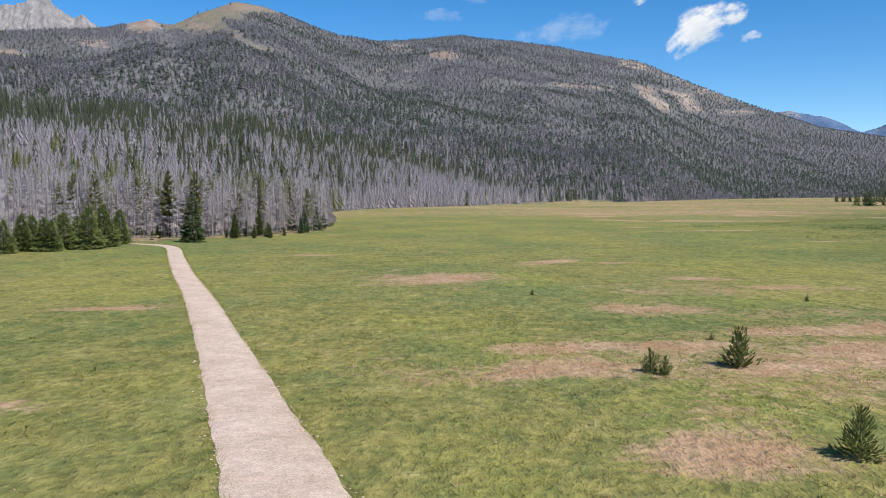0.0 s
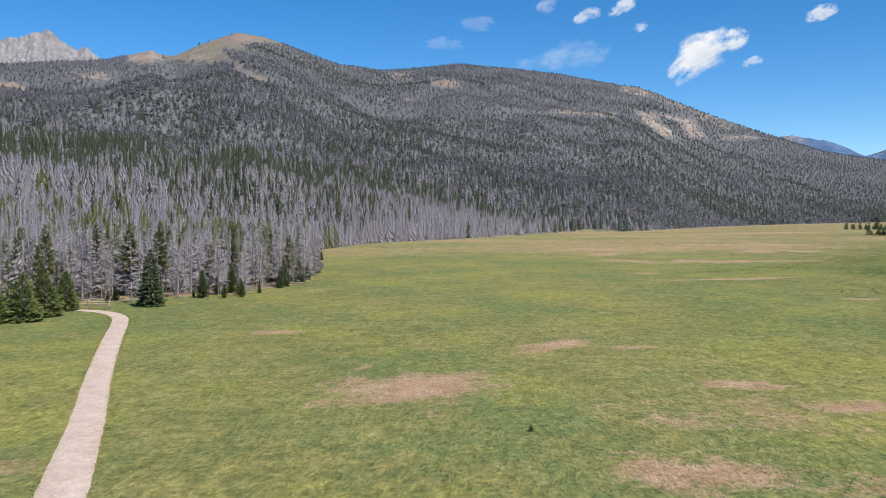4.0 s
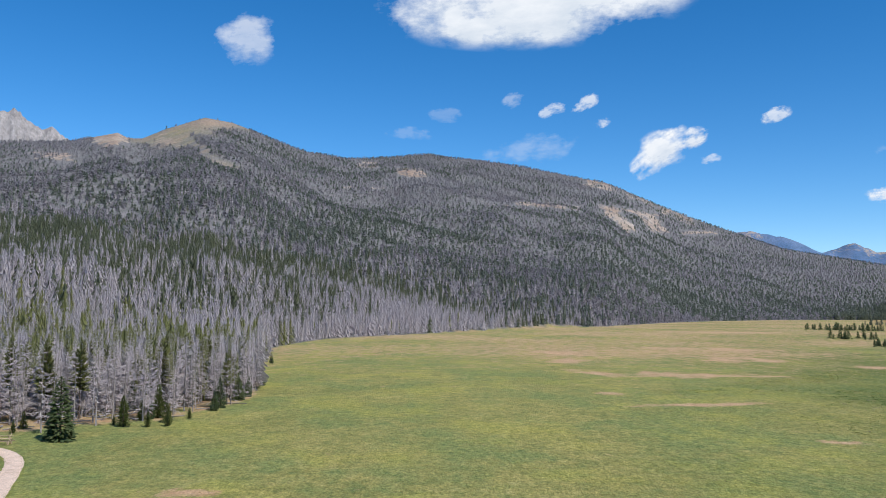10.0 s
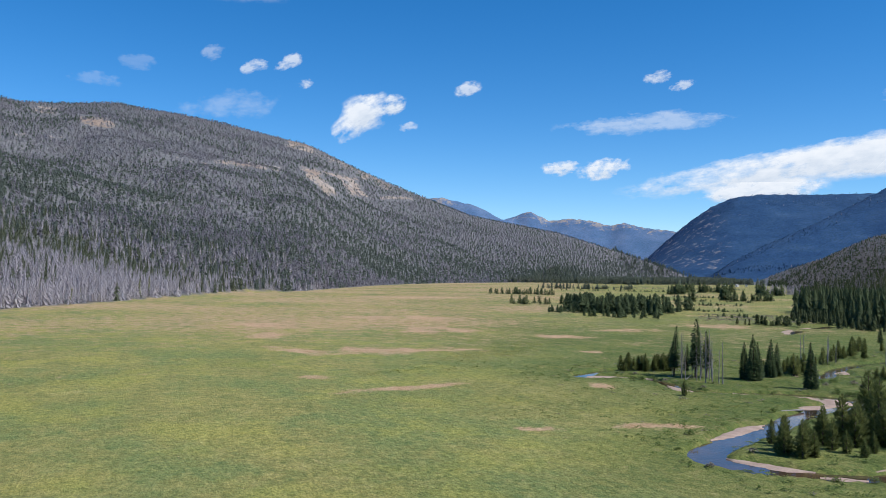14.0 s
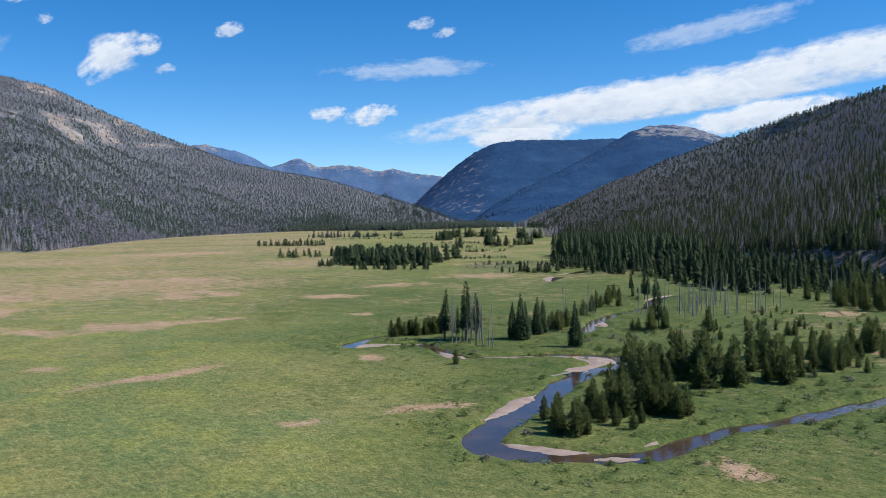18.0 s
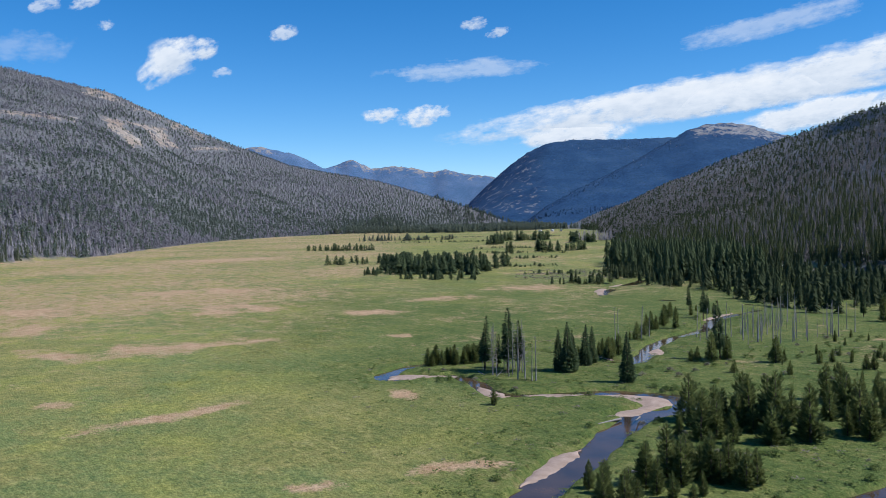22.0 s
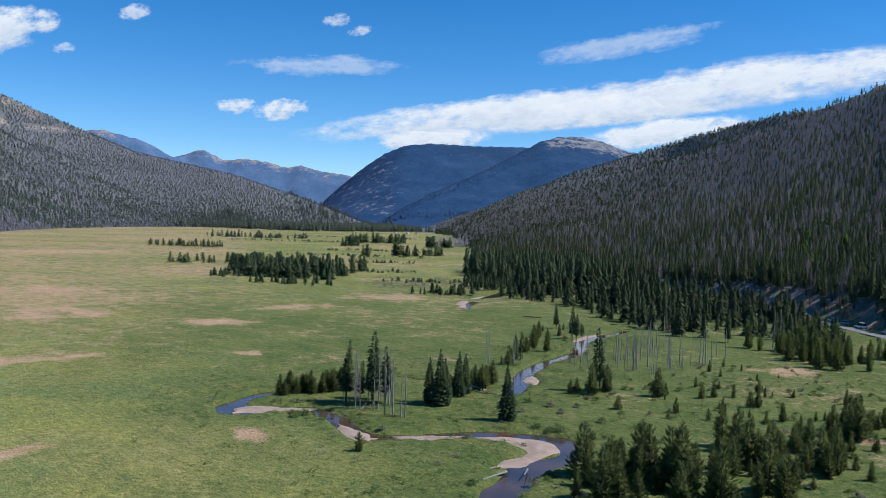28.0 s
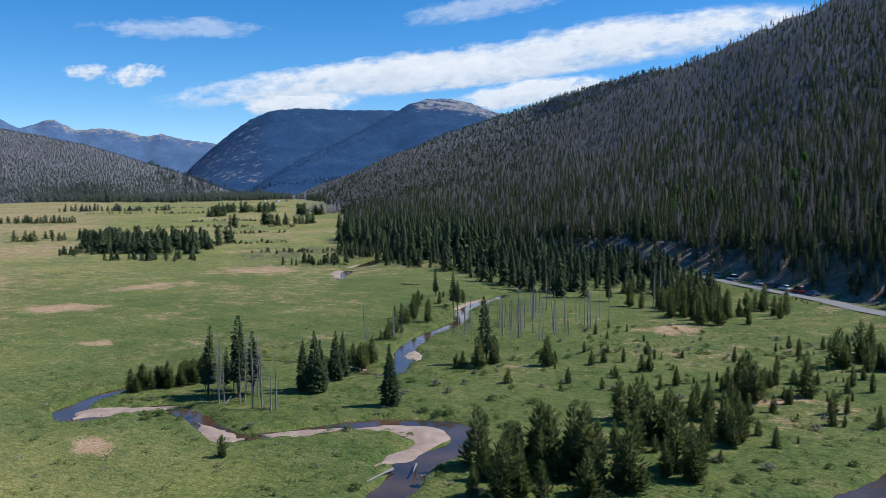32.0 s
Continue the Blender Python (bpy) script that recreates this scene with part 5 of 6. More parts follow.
strew("pine", ((144, 192), (158, 193), (160, 189), (148, 188)), 12, 2.4, 4.6, 514, "young pines by the river", fat=1.2, clear=0.8)
strew("aspen", ((350, 150), (420, 170), (470, 260), (400, 240)), 12, 8, 12, 509, "aspens on the hillside")

# Young trees on the open ground between the meadow and the forest.
for x, y, h in ((-39.3, 155.7, 4.6), (-39, 162.8, 3.2), (-35.7, 155.6, 2.4), (-37.2, 165.8, 5.4), (-33.1, 156.8, 2.2), (-34.4, 161, 3.0), (-32.2, 165.6, 1.8), (-41.5, 158, 1.4), (-52.4, 152.4, 2.6), (-51.9, 148.1, 1.8), (-47, 150, 1.2)):
    plant("pine", x, y, h, "young pines at the forest edge", "young olive-green pine on bare soil at the forest edge", 1.1)

# The outer rows of the forest beside the trail.
edge_spots = sown(LEFT, WOODS_LEFT, 3, 28, -42, -9.9, 1, 230, lambda r: 2.5, 520)
edge_spots = edge_spots[away(edge_spots[:, 0], edge_spots[:, 1], TRAIL) > 2.5]
over = np.hypot(edge_spots[:, 0] - 3, edge_spots[:, 1] - 28) - np.interp(np.degrees(np.arctan2(edge_spots[:, 0] - 3, edge_spots[:, 1] - 28)), WOODS_LEFT[0], WOODS_LEFT[1])
for k, i_ in enumerate(np.argsort(over)[:430]):
    x, y = edge_spots[i_]
    kind = rng.choice(["dead", "dead", "dead", "dead", "dead", "dead", "dead", "dead", "lodgepole"]) if over[i_] > 5 else rng.choice(["dead", "dead", "dead", "spruce", "dead"])
    h = rng.uniform(8.5, 13.0) if kind != "spruce" else rng.uniform(2, 5.5)
    plant(str(kind), float(x), float(y), float(h), "trees at the forest edge", {"slim": "narrow green spruce among grey dead pines", "spruce": "small green spruce at the forest edge"}.get(str(kind), ""))


# ---------------- shrubs and grass ----------------
def shrub_mesh(seed):
    r = np.random.default_rng(seed)
    out = []
    for k in range(90):
        az, reach = r.uniform(0, 6.28), r.uniform(0, 0.55)
        p = np.array([reach * math.cos(az), reach * math.sin(az), (1 - (reach / 0.75) ** 2) * r.uniform(0.35, 0.85)])
        out.append(blade(p, az + r.uniform(-1.5, 1.5), r.uniform(0.12, 0.26), r.uniform(-0.2, 1.2), 0.2, r.uniform(0.05, 0.09)))
    for k in range(14):
        az = r.uniform(0, 6.28)
        out.append(blade(np.array([0, 0, 0.0]), az, 0.5, r.uniform(0.8, 1.6), 0.1, 0.02))
    return mesh("shrub", *gather(out, BLADE), MAT["willow" if seed % 3 else "bare_scrub"])


SHRUBS = [shrub_mesh(s_) for s_ in (600, 601, 602, 604, 605)]


def bush(x, y, size, k):
    ob = new("shrub", SHRUBS[k % 5])
    ob.location = (x, y, float(height(np.array([x]), np.array([y]))[0]) - 0.05)
    ob.rotation_euler, ob.scale = (0, 0, k * 2.4), (size, size, size * 0.7)
    tagged(ob, "low grey leafless willow shrub in the grass" if k % 5 in (0, 3) else "low green willow shrub near the river bank", "shrub", "shrubs around the river")


k = 0
for line, n, off in ((RIVER_LOW, 110, 2.0), (RIVER, 70, 2.5)):
    r = np.random.default_rng(610)
    for j in range(n):
        p = line[int(r.integers(len(line)))]
        a_ = r.uniform(0, 6.28)
        x, y = p[0] + math.cos(a_) * (p[2] + off * r.uniform(0.4, 2.5)), p[1] + math.sin(a_) * (p[2] + off * r.uniform(0.4, 2.5))
        if min(away(np.array([x]), np.array([y]), v)[0] for v in [RIVER, RIVER_LOW] + BARS) > 0.7 and x < 260:
            k += 1
            bush(x, y, r.uniform(0.5, 1.5), k)
r = np.random.default_rng(611)
for j in range(300):
    x, y = r.uniform(105, 235), r.uniform(88, 175)
    if min(away(np.array([x]), np.array([y]), v)[0] for v in (RIVER, RIVER_LOW, ROAD)) > 1 and x - 0.3 * y > 72:
        k += 1
        bush(x, y, r.uniform(0.5, 1.6), k)


r = np.random.default_rng(640)
low = [gather([blade(np.array([q_ * math.cos(a_), q_ * math.sin(a_), 0.6 - 0.7 * q_]), a_ + d_, 0.36, l_, 0.2, 0.12) for q_, a_, d_, l_ in zip(r.uniform(0, 0.55, 11), r.uniform(0, 6.28, 11), r.uniform(-1, 1, 11), r.uniform(0, 1.2, 11))], BLADE) for v in range(4)]
for mat, n, h0, h1, seed in (("willow", 2000, 0.25, 0.7, 641), ("wet_grass", 2000, 0.25, 0.55, 642), ("dead", 260, 0.3, 0.7, 643)):
    r = np.random.default_rng(seed)
    x, y = r.uniform(68, 250, n * 3), r.uniform(85, 235, n * 3)
    dr = np.minimum.reduce([away(x, y, v) for v in [RIVER, RIVER_LOW] + BARS])
    lush_ = np.where(dr < 14, 0.9, 0.30) + 0.35 * wobble(x, y, 9, 33)
    ok = (dr > 0.4) & (away(x, y, ROAD) > 2) & (r.uniform(0, 1, n * 3) < lush_ * moist(x, y, dr))
    x, y = x[ok][:n], y[ok][:n]
    wood("undergrowth", {"willow": "low green willow scrub along the river", "wet_grass": "tall lush grass clumps along the river", "dead": "low grey dead scrub on the far bank"}[mat], low, np.column_stack([x, y, height(x, y) - 0.05, r.uniform(h0, h1, len(x))]), MAT["bare_scrub" if mat == "dead" else mat], seed, 1.5, "scrub")


r = np.random.default_rng(655)
s_, t_ = r.uniform(0, 1, (2, 620))
x = (288 * (1 - s_) + 328 * s_) * (1 - t_) + (333 * (1 - s_) + 387 * s_) * t_
y = (389 * (1 - s_) + 353 * s_) * (1 - t_) + (445 * (1 - s_) + 410 * s_) * t_
ok = (away(x, y, RIVER) > 2) & (wobble(x, y, 9, 34) > -0.35)
wood("undergrowth", "low tawny willow scrub on the far meadow", low, np.column_stack([x, y, height(x, y) - 0.05, r.uniform(0.4, 1.1, 620)])[ok], MAT["bare_scrub"], 656, 1.7, "scrub")
for k_, (x, y) in enumerate(((111.4, 191.1), (112.5, 188.7), (114.8, 188.2), (116.1, 185.5), (113.2, 190.2), (110.2, 188.4))):
    bush(x, y, 1.1 + 0.25 * (k_ % 3), 3 * k_ + 1)


r = np.random.default_rng(650)
SEEP = along([(62, 214, 3), (78, 226, 5), (92, 240, 5), (107, 251, 4), (124, 268, 4), (140, 290, 3)], 1.0)
i_ = r.integers(len(SEEP), size=700)
x, y = SEEP[i_, 0] + r.normal(0, 1, 700) * SEEP[i_, 2] * 1.3, SEEP[i_, 1] + r.normal(0, 1, 700) * SEEP[i_, 2]
wood("undergrowth", "bright low willow and sedge along a wet seep", low, np.column_stack([x, y, height(x, y) - 0.05, r.uniform(0.2, 0.5, 700)]), MAT["grass"], 651, 1.6, "scrub")


def tufts(name, label, x, y, h, mat, seed):
    r = np.random.default_rng(seed)
    kinds = []
    for v in range(5):
        V = []
        for j in range(7):
            a_, q = r.uniform(0, 6.28), r.uniform(0.1, 0.6)
            c, s_ = math.cos(a_) * q, math.sin(a_) * q
            w, tip = r.uniform(0.018, 0.036), r.uniform(0.5, 1.0)
            b_ = a_ + 1.57 + r.uniform(-0.6, 0.6)
            V += [(c * 0.6 - w * math.cos(b_), s_ * 0.6 - w * math.sin(b_), -0.05), (c * 0.6 + w * math.cos(b_), s_ * 0.6 + w * math.sin(b_), -0.05), (c * 1.7, s_ * 1.7, tip)]
        kinds.append((np.array(V), np.arange(21).reshape(-1, 3)))
    q = np.column_stack([x, y, height(x, y), h])
    wood(name, label, kinds, q, mat, seed, 2.6, "grass")


def turf(x0, x1, y0, y1, n, h, seed, wet=False):
    r = np.random.default_rng(seed)
    x, y = r.uniform(x0, x1, n), r.uniform(y0, y1, n)
    dr = np.minimum.reduce([away(x, y, v) for v in [RIVER, RIVER_LOW] + BARS])
    ok = (away(x, y, TRAIL) > 0.02) & (dr > 0.5)
    inner = np.minimum(np.minimum(x - x0, x1 - x) / (0.3 * (x1 - x0)), np.minimum(y - y0 + 8, y1 - y) / (0.35 * (y1 - y0)))
    ok &= r.uniform(0, 1, n) < np.clip(inner, 0, 1)
    bare = np.zeros(n)
    for cx, cy, a_, b_, turn in DRY:
        c, s_ = math.cos(radians(turn)), math.sin(radians(turn))
        bare = np.maximum(bare, 1.35 - np.hypot(((x - cx) * c + (y - cy) * s_) / a_, (-(x - cx) * s_ + (y - cy) * c) / b_))
    thin = r.uniform(0, 1, n) > np.clip(bare * 1.2 + wobble(x, y, 1.5, 21) * 0.3, 0, 0.92)
    damp_haze = r.uniform(0, 1, n) < moist(x, y, dr)
    hh = h * r.uniform(0.5, 1.3, n) * (0.8 + 0.4 * wobble(x, y, 2.2, 22))
    for sel, mat, label in ((ok & thin & ~damp_haze, "grass", "yellow-green meadow grass in ragged tufts"), (ok & thin & damp_haze, "wet_grass", "lush green riverside grass"), (ok & ~thin & (r.uniform(0, 1, n) < 0.35), "straw", "dry straw-coloured grass in the bare patches")):
        if sel.any():
            tufts("grass", label, x[sel], y[sel], hh[sel], MAT[mat], seed + 1)


def stones(n, seed, low_, high, offset, label):
    """Loose stones strewn along the trail."""
    r = np.random.default_rng(seed)
    kinds = []
    for v in range(4):
        p = np.array([(1, 0, 0), (0.3, 0.9, 0), (-0.8, 0.5, 0), (-0.7, -0.6, 0), (0.4, -0.85, 0), (0.2, 0.1, 0.6), (0, 0, -0.5)]) * r.uniform(0.7, 1.2, (7, 3))
        kinds.append((p, np.array([(0, 1, 5), (1, 2, 5), (2, 3, 5), (3, 4, 5), (4, 0, 5), (1, 0, 6), (2, 1, 6), (3, 2, 6), (4, 3, 6), (0, 4, 6)])))
    i_ = r.integers(60, 320, n)
    d_ = TRAIL[i_ + 1, :2] - TRAIL[i_, :2]
    d_ /= np.linalg.norm(d_, axis=1)[:, None]
    o_ = offset(r, TRAIL[i_, 2], n)
    x, y = TRAIL[i_, 0] + d_[:, 1] * o_, TRAIL[i_, 1] - d_[:, 0] * o_ + r.uniform(-0.3, 0.3, n)
    wood("gravel_stones", label, kinds, np.column_stack([x, y, height(x, y) + 0.05, r.uniform(low_, high, n)]), MAT["gravel"], seed, 1.2, "stones")


stones(1500, 680, 0.015, 0.05, lambda r, w, n: np.where(r.uniform(0, 1, n) < 0.5, -1, 1) * (w + r.normal(-0.03, 0.16, n)), "small pale stones along the trail's edges")
stones(2600, 681, 0.015, 0.045, lambda r, w, n: r.uniform(-0.95, 0.95, n) * w, "loose gravel stones on the trail")
r = np.random.default_rng(690)
i_ = r.integers(60, len(TRAIL) - 1, 5200)
i_ = i_[TRAIL[i_, 1] < 130]
d_ = TRAIL[i_ + 1, :2] - TRAIL[i_, :2]
d_ /= np.linalg.norm(d_, axis=1)[:, None]
o_ = np.where(r.uniform(0, 1, len(i_)) < 0.5, -1, 1) * (TRAIL[i_, 2] + 0.12 - np.abs(r.normal(0, 0.16, len(i_))) + 0.25 * r.uniform(0, 1, len(i_)))
x, y = TRAIL[i_, 0] + d_[:, 1] * o_, TRAIL[i_, 1] - d_[:, 0] * o_ + r.uniform(-0.3, 0.3, len(i_))
tufts("grass", "ragged grass overhanging the trail's edges", x, y, r.uniform(0.06, 0.16, len(x)), MAT["grass"], 691)
turf(-34, 34, 10, 62, 50000, 0.13, 700)
turf(-75, 75, 30, 150, 42000, 0.12, 710)
turf(40, 190, 80, 225, 34000, 0.19, 720)


# ---------------- small things ----------------
def log(x, y, z, length, r0, az, tilt=0.0, name="fallen_log", label="weathered grey log lying on the forest floor"):
    V, F = pole(length, r0, r0 * 0.6, 7, 0.05)
    ob = new(name, mesh(name, V, F, MAT["grey_wood"], True))
    ob.matrix_world = pose(x, y, z, 90 - tilt, 0, az)
    return tagged(ob, label, "log")


r = np.random.default_rng(800)
for j in range(60):
    a_ = radians(r.uniform(-31, -12))
    d_ = np.interp(math.degrees(a_), WOODS_LEFT[0], WOODS_LEFT[1]) + r.uniform(0.5, 16)
    x, y = 3 + d_ * math.sin(a_), 28 + d_ * math.cos(a_)
    if away(np.array([x]), np.array([y]), TRAIL)[0] > 2:
        log(x, y, float(height(np.array([x]), np.array([y]))[0]) + 0.16, r.uniform(2.5, 6), r.uniform(0.08, 0.15), r.uniform(0, 360), r.uniform(-1, 9))
log(115.5, 146.8, -0.2, 5.5, 0.16, -80, 3, "driftwood", "bleached driftwood log on the river bank")
log(118.5, 145.6, -0.15, 4.0, 0.13, -55, 5, "driftwood", "bleached driftwood log on the river bank")
log(120.4, 186.4, -0.3, 6.5, 0.17, -195, 4, "driftwood", "bleached driftwood log across the river bend")
log(121.6, 186.0, -0.1, 3.2, 0.09, 120, 14, "driftwood", "broken grey branch piled on a driftwood log")
log(96, 126, 0.15, 4.5, 0.14, 35, 4, "fallen_log", "bleached log fallen among the young pines")
for j in range(60):
    b_ = r.uniform(60, 92)
    d_ = float(np.interp(b_, RIGHT[0], RIGHT[3])) + r.uniform(3, 20)
    x, y = 38 + d_ * math.sin(radians(b_)), 76 + d_ * math.cos(radians(b_))
    if away(np.array([x]), np.array([y]), ROAD)[0] > 4:
        log(x, y, float(height(np.array([x]), np.array([y]))[0]) + 0.25, r.uniform(4, 9), r.uniform(0.12, 0.22), r.uniform(0, 180), r.uniform(-6, 6), label="pale fallen log on the steep bank above the road")

fence = tagged(new("rail_fence"), "short buck-and-rail fence of peeled logs at the trail bend", "fence")
fence.location = (-49.4, 138.6, 0.0)


def stick(name, a_, b_, rad, parent):
    a_, b_ = Vector(a_), Vector(b_)
    V, F = pole((b_ - a_).length, rad, rad * 0.85, 7, 0.01)
    ob = part(name, mesh(name, V, F, MAT["log"], True), parent)
    ob.matrix_local = Matrix.Translation(a_) @ (b_ - a_).to_track_quat("Z", "Y").to_matrix().to_4x4()
    return ob


for x in (-1.5, 1.5):
    for s_ in (-1, 1):
        stick("post", (x, -0.6 * s_, -0.1), (x, 0.45 * s_, 1.35), 0.08, fence)
    stick("brace", (x, -0.45, 0.35), (x, 0.45, 0.35), 0.06, fence)
for z, y in ((1.05, 0.0), (0.75, -0.32), (0.45, 0.42), (0.45, -0.42)):
    stick("rail", (-2.0, y, z), (2.0, y + 0.05, z + 0.03), 0.065, fence)


# ---------------- cabins at the far end of the meadow ----------------
def plank_paint(name, a_, b_):
    m = Mat(name, 0.8)
    m.color(m.ramp(m.noise(1.5, 4, 0.6), [(0.3, a_), (0.7, b_)]))
    return m.m


WALLS, ROOF_TIN, PANE = plank_paint("whitewashed_boards", (0.62, 0.60, 0.56), (0.74, 0.72, 0.68)), plank_paint("tin_roof", (0.40, 0.40, 0.40), (0.55, 0.55, 0.54)), plank_paint("dark_panes", (0.03, 0.035, 0.04), (0.05, 0.055, 0.06))


def solid(name, verts, faces, mat):
    bm = bmesh.new()
    pts = [bm.verts.new(v) for v in verts]
    for f in faces:
        bm.faces.new([pts[k_] for k_ in f])
    bmesh.ops.recalc_face_normals(bm, faces=bm.faces[:])
    me = bpy.data.meshes.new(name)
    bm.to_mesh(me)
    bm.free()
    me.materials.append(mat)
    return me


def block(x0, x1, y0, y1, z0, z1):
    v = [(x, y, z) for z in (z0, z1) for x, y in ((x0, y0), (x1, y0), (x1, y1), (x0, y1))]
    return v, [(0, 1, 2, 3), (4, 5, 6, 7), (0, 1, 5, 4), (1, 2, 6, 5), (2, 3, 7, 6), (3, 0, 4, 7)]


def cabin(x, y, long, az):
    ob = tagged(new("cabin"), "small white cabin with a pale tin roof beside far trees", "cabin", "cabins at the far end of the meadow")
    l_, w_ = long / 2, 2.2
    gable = [(-l_, -w_, -0.6), (l_, -w_, -0.6), (l_, w_, -0.6), (-l_, w_, -0.6), (-l_, -w_, 2.5), (l_, -w_, 2.5), (l_, w_, 2.5), (-l_, w_, 2.5), (-l_, 0, 3.9), (l_, 0, 3.9)]
    part("wall", solid("wall", gable, [(0, 1, 2, 3), (0, 1, 5, 4), (2, 3, 7, 6), (1, 2, 6, 9, 5), (3, 0, 4, 8, 7), (4, 5, 9, 8), (6, 7, 8, 9)], WALLS), ob)
    for side in (-1, 1):
        e_ = l_ + 0.35
        under = [(-e_, side * (w_ + 0.4), 2.28), (e_, side * (w_ + 0.4), 2.28), (e_, 0, 3.95), (-e_, 0, 3.95)]
        part("roof", solid("roof", under + [(u, v, z + 0.12) for u, v, z in under], block(0, 1, 0, 1, 0, 1)[1], ROOF_TIN), ob)
        for u in (-0.55, 0.45):
            part("window", solid("window", *block(u * l_ - 0.5, u * l_ + 0.5, side * w_ - 0.04, side * w_ + 0.04, 1.0, 2.0), PANE), ob)
    ob.matrix_world = pose(x, y, float(height(np.array([x]), np.array([y]))[0]), 0, 0, az)


for x, y, long, az in ((1112, 1345, 9, 35), (1150, 1352, 6, 20), (1182, 1362, 7, 45)):
    cabin(x, y, long, az)


# ---------------- cars along the road ----------------
def paint(name, col, rough=0.3):
    m = Mat(name, rough)
    m.b.inputs["Specular IOR Level"].default_value = 0.5
    m.color(m.ramp(m.noise(3, 3), [(0.3, col), (0.7, tuple(min(1, c * 1.15) for c in col))]))
    return m.m


GLASS, TYRE = paint("car_glass", (0.02, 0.025, 0.03), 0.08), paint("tyre", (0.02, 0.02, 0.02), 0.9)


def loft(outline, half, inset, mat, name):
    """A body from a side outline, narrowed towards the top."""
    bm = bmesh.new()
    rows = []
    top = max(z for _, z in outline)
    low = min(z for _, z in outline)
    for sgn in (-1, 1):
        rows.append([bm.verts.new((x, sgn * (half - inset * (z - low) / (top - low + 1e-6)), z)) for x, z in outline])
    n = len(outline)
    for j in range(n):
        bm.faces.new((rows[0][j], rows[0][(j + 1) % n], rows[1][(j + 1) % n], rows[1][j]))
    bm.faces.new(rows[0][::-1])
    bm.faces.new(rows[1])
    bmesh.ops.recalc_face_normals(bm, faces=bm.faces[:])
    bmesh.ops.bevel(bm, geom=bm.edges[:], offset=0.05, segments=2, affect="EDGES")
    me = bpy.data.meshes.new(name)
    bm.to_mesh(me)
    bm.free()
    me.materials.append(mat)
    return me


def wheel_mesh():
    bm = bmesh.new()
    bmesh.ops.create_cone(bm, cap_ends=True, segments=16, radius1=0.34, radius2=0.34, depth=0.22, matrix=Matrix.Rotation(math.pi / 2, 4, "X"))
    bmesh.ops.bevel(bm, geom=bm.edges[:], offset=0.02, segments=1, affect="EDGES")
    me = bpy.data.meshes.new("wheel")
    bm.to_mesh(me)
    bm.free()
    me.materials.append(TYRE)
    return me


WHEEL = wheel_mesh()
CHROME, LAMP, RED = paint("wheel_rim", (0.5, 0.5, 0.5), 0.25), paint("headlight_glass", (0.8, 0.8, 0.78), 0.1), paint("tail_light", (0.35, 0.02, 0.02), 0.2)


def small_box(name, sx, sy, sz, mat):
    bm = bmesh.new()
    bmesh.ops.create_cube(bm, size=1.0, matrix=Matrix.Diagonal((sx, sy, sz, 1)))
    bmesh.ops.bevel(bm, geom=bm.edges[:], offset=0.015, segments=1, affect="EDGES")
    me = bpy.data.meshes.new(name)
    bm.to_mesh(me)
    bm.free()
    me.materials.append(mat)
    return me


def rim_mesh():
    bm = bmesh.new()
    bmesh.ops.create_cone(bm, cap_ends=True, segments=12, radius1=0.20, radius2=0.20, depth=0.25, matrix=Matrix.Rotation(math.pi / 2, 4, "X"))
    me = bpy.data.meshes.new("rim")
    bm.to_mesh(me)
    bm.free()
    me.materials.append(CHROME)
    return me


RIM, BEAM, TAIL, BUMPER = rim_mesh(), small_box("headlight", 0.10, 0.34, 0.14, LAMP), small_box("tail_light", 0.08, 0.22, 0.20, RED), small_box("bumper", 0.14, 1.66, 0.16, TYRE)


def car(col, words, x, y, az, tall=1.0, long=1.0):
    ob = tagged(new("car"), words, "car", "cars parked along the road")
    body = [(-2.2, 0.35), (2.15, 0.35), (2.2, 0.75), (1.2, 0.95), (-2.1, 1.0), (-2.25, 0.6)]
    cab = [(-2.0, 0.96), (1.1, 0.93), (0.45, 1.42 * tall), (-1.6, 1.45 * tall)]
    b_ = part("body", loft([(u * long, z) for u, z in body], 0.9, 0.06, col, "body"), ob)
    part("window", loft([(u * long * 0.97, z) for u, z in cab], 0.82, 0.2, GLASS, "window"), ob)
    part("roof", loft([(-1.58 * long, 1.44 * tall), (0.4 * long, 1.41 * tall), (0.3 * long, 1.5 * tall), (-1.45 * long, 1.53 * tall)], 0.62, 0.05, col, "roof"), ob)
    for u in (-1.35, 1.35):
        for v in (-0.82, 0.82):
            w = part("wheel", WHEEL, ob)
            w.location = (u * long, v, 0.34)
            part("rim", RIM, w, "silver wheel rim")
    for v in (-0.62, 0.62):
        part("headlight", BEAM, ob, "clear headlight").location = (2.15 * long, v, 0.70)
        part("tail_light", TAIL, ob, "red tail light").location = (-2.20 * long, v, 0.78)
    for u in (-2.22, 2.18):
        part("bumper", BUMPER, ob, "dark bumper").location = (u * long, 0, 0.44)
    ob.matrix_world = pose(x, y, 1.7, 0, 0, az)


PAINTS = {"white": (0.75, 0.75, 0.74), "silver": (0.45, 0.46, 0.47), "red": (0.42, 0.02, 0.02), "dark grey": (0.06, 0.06, 0.065), "blue": (0.05, 0.09, 0.2)}
PAINTS = {key: paint("paint_" + key.replace(" ", "_"), v) for key, v in PAINTS.items()}
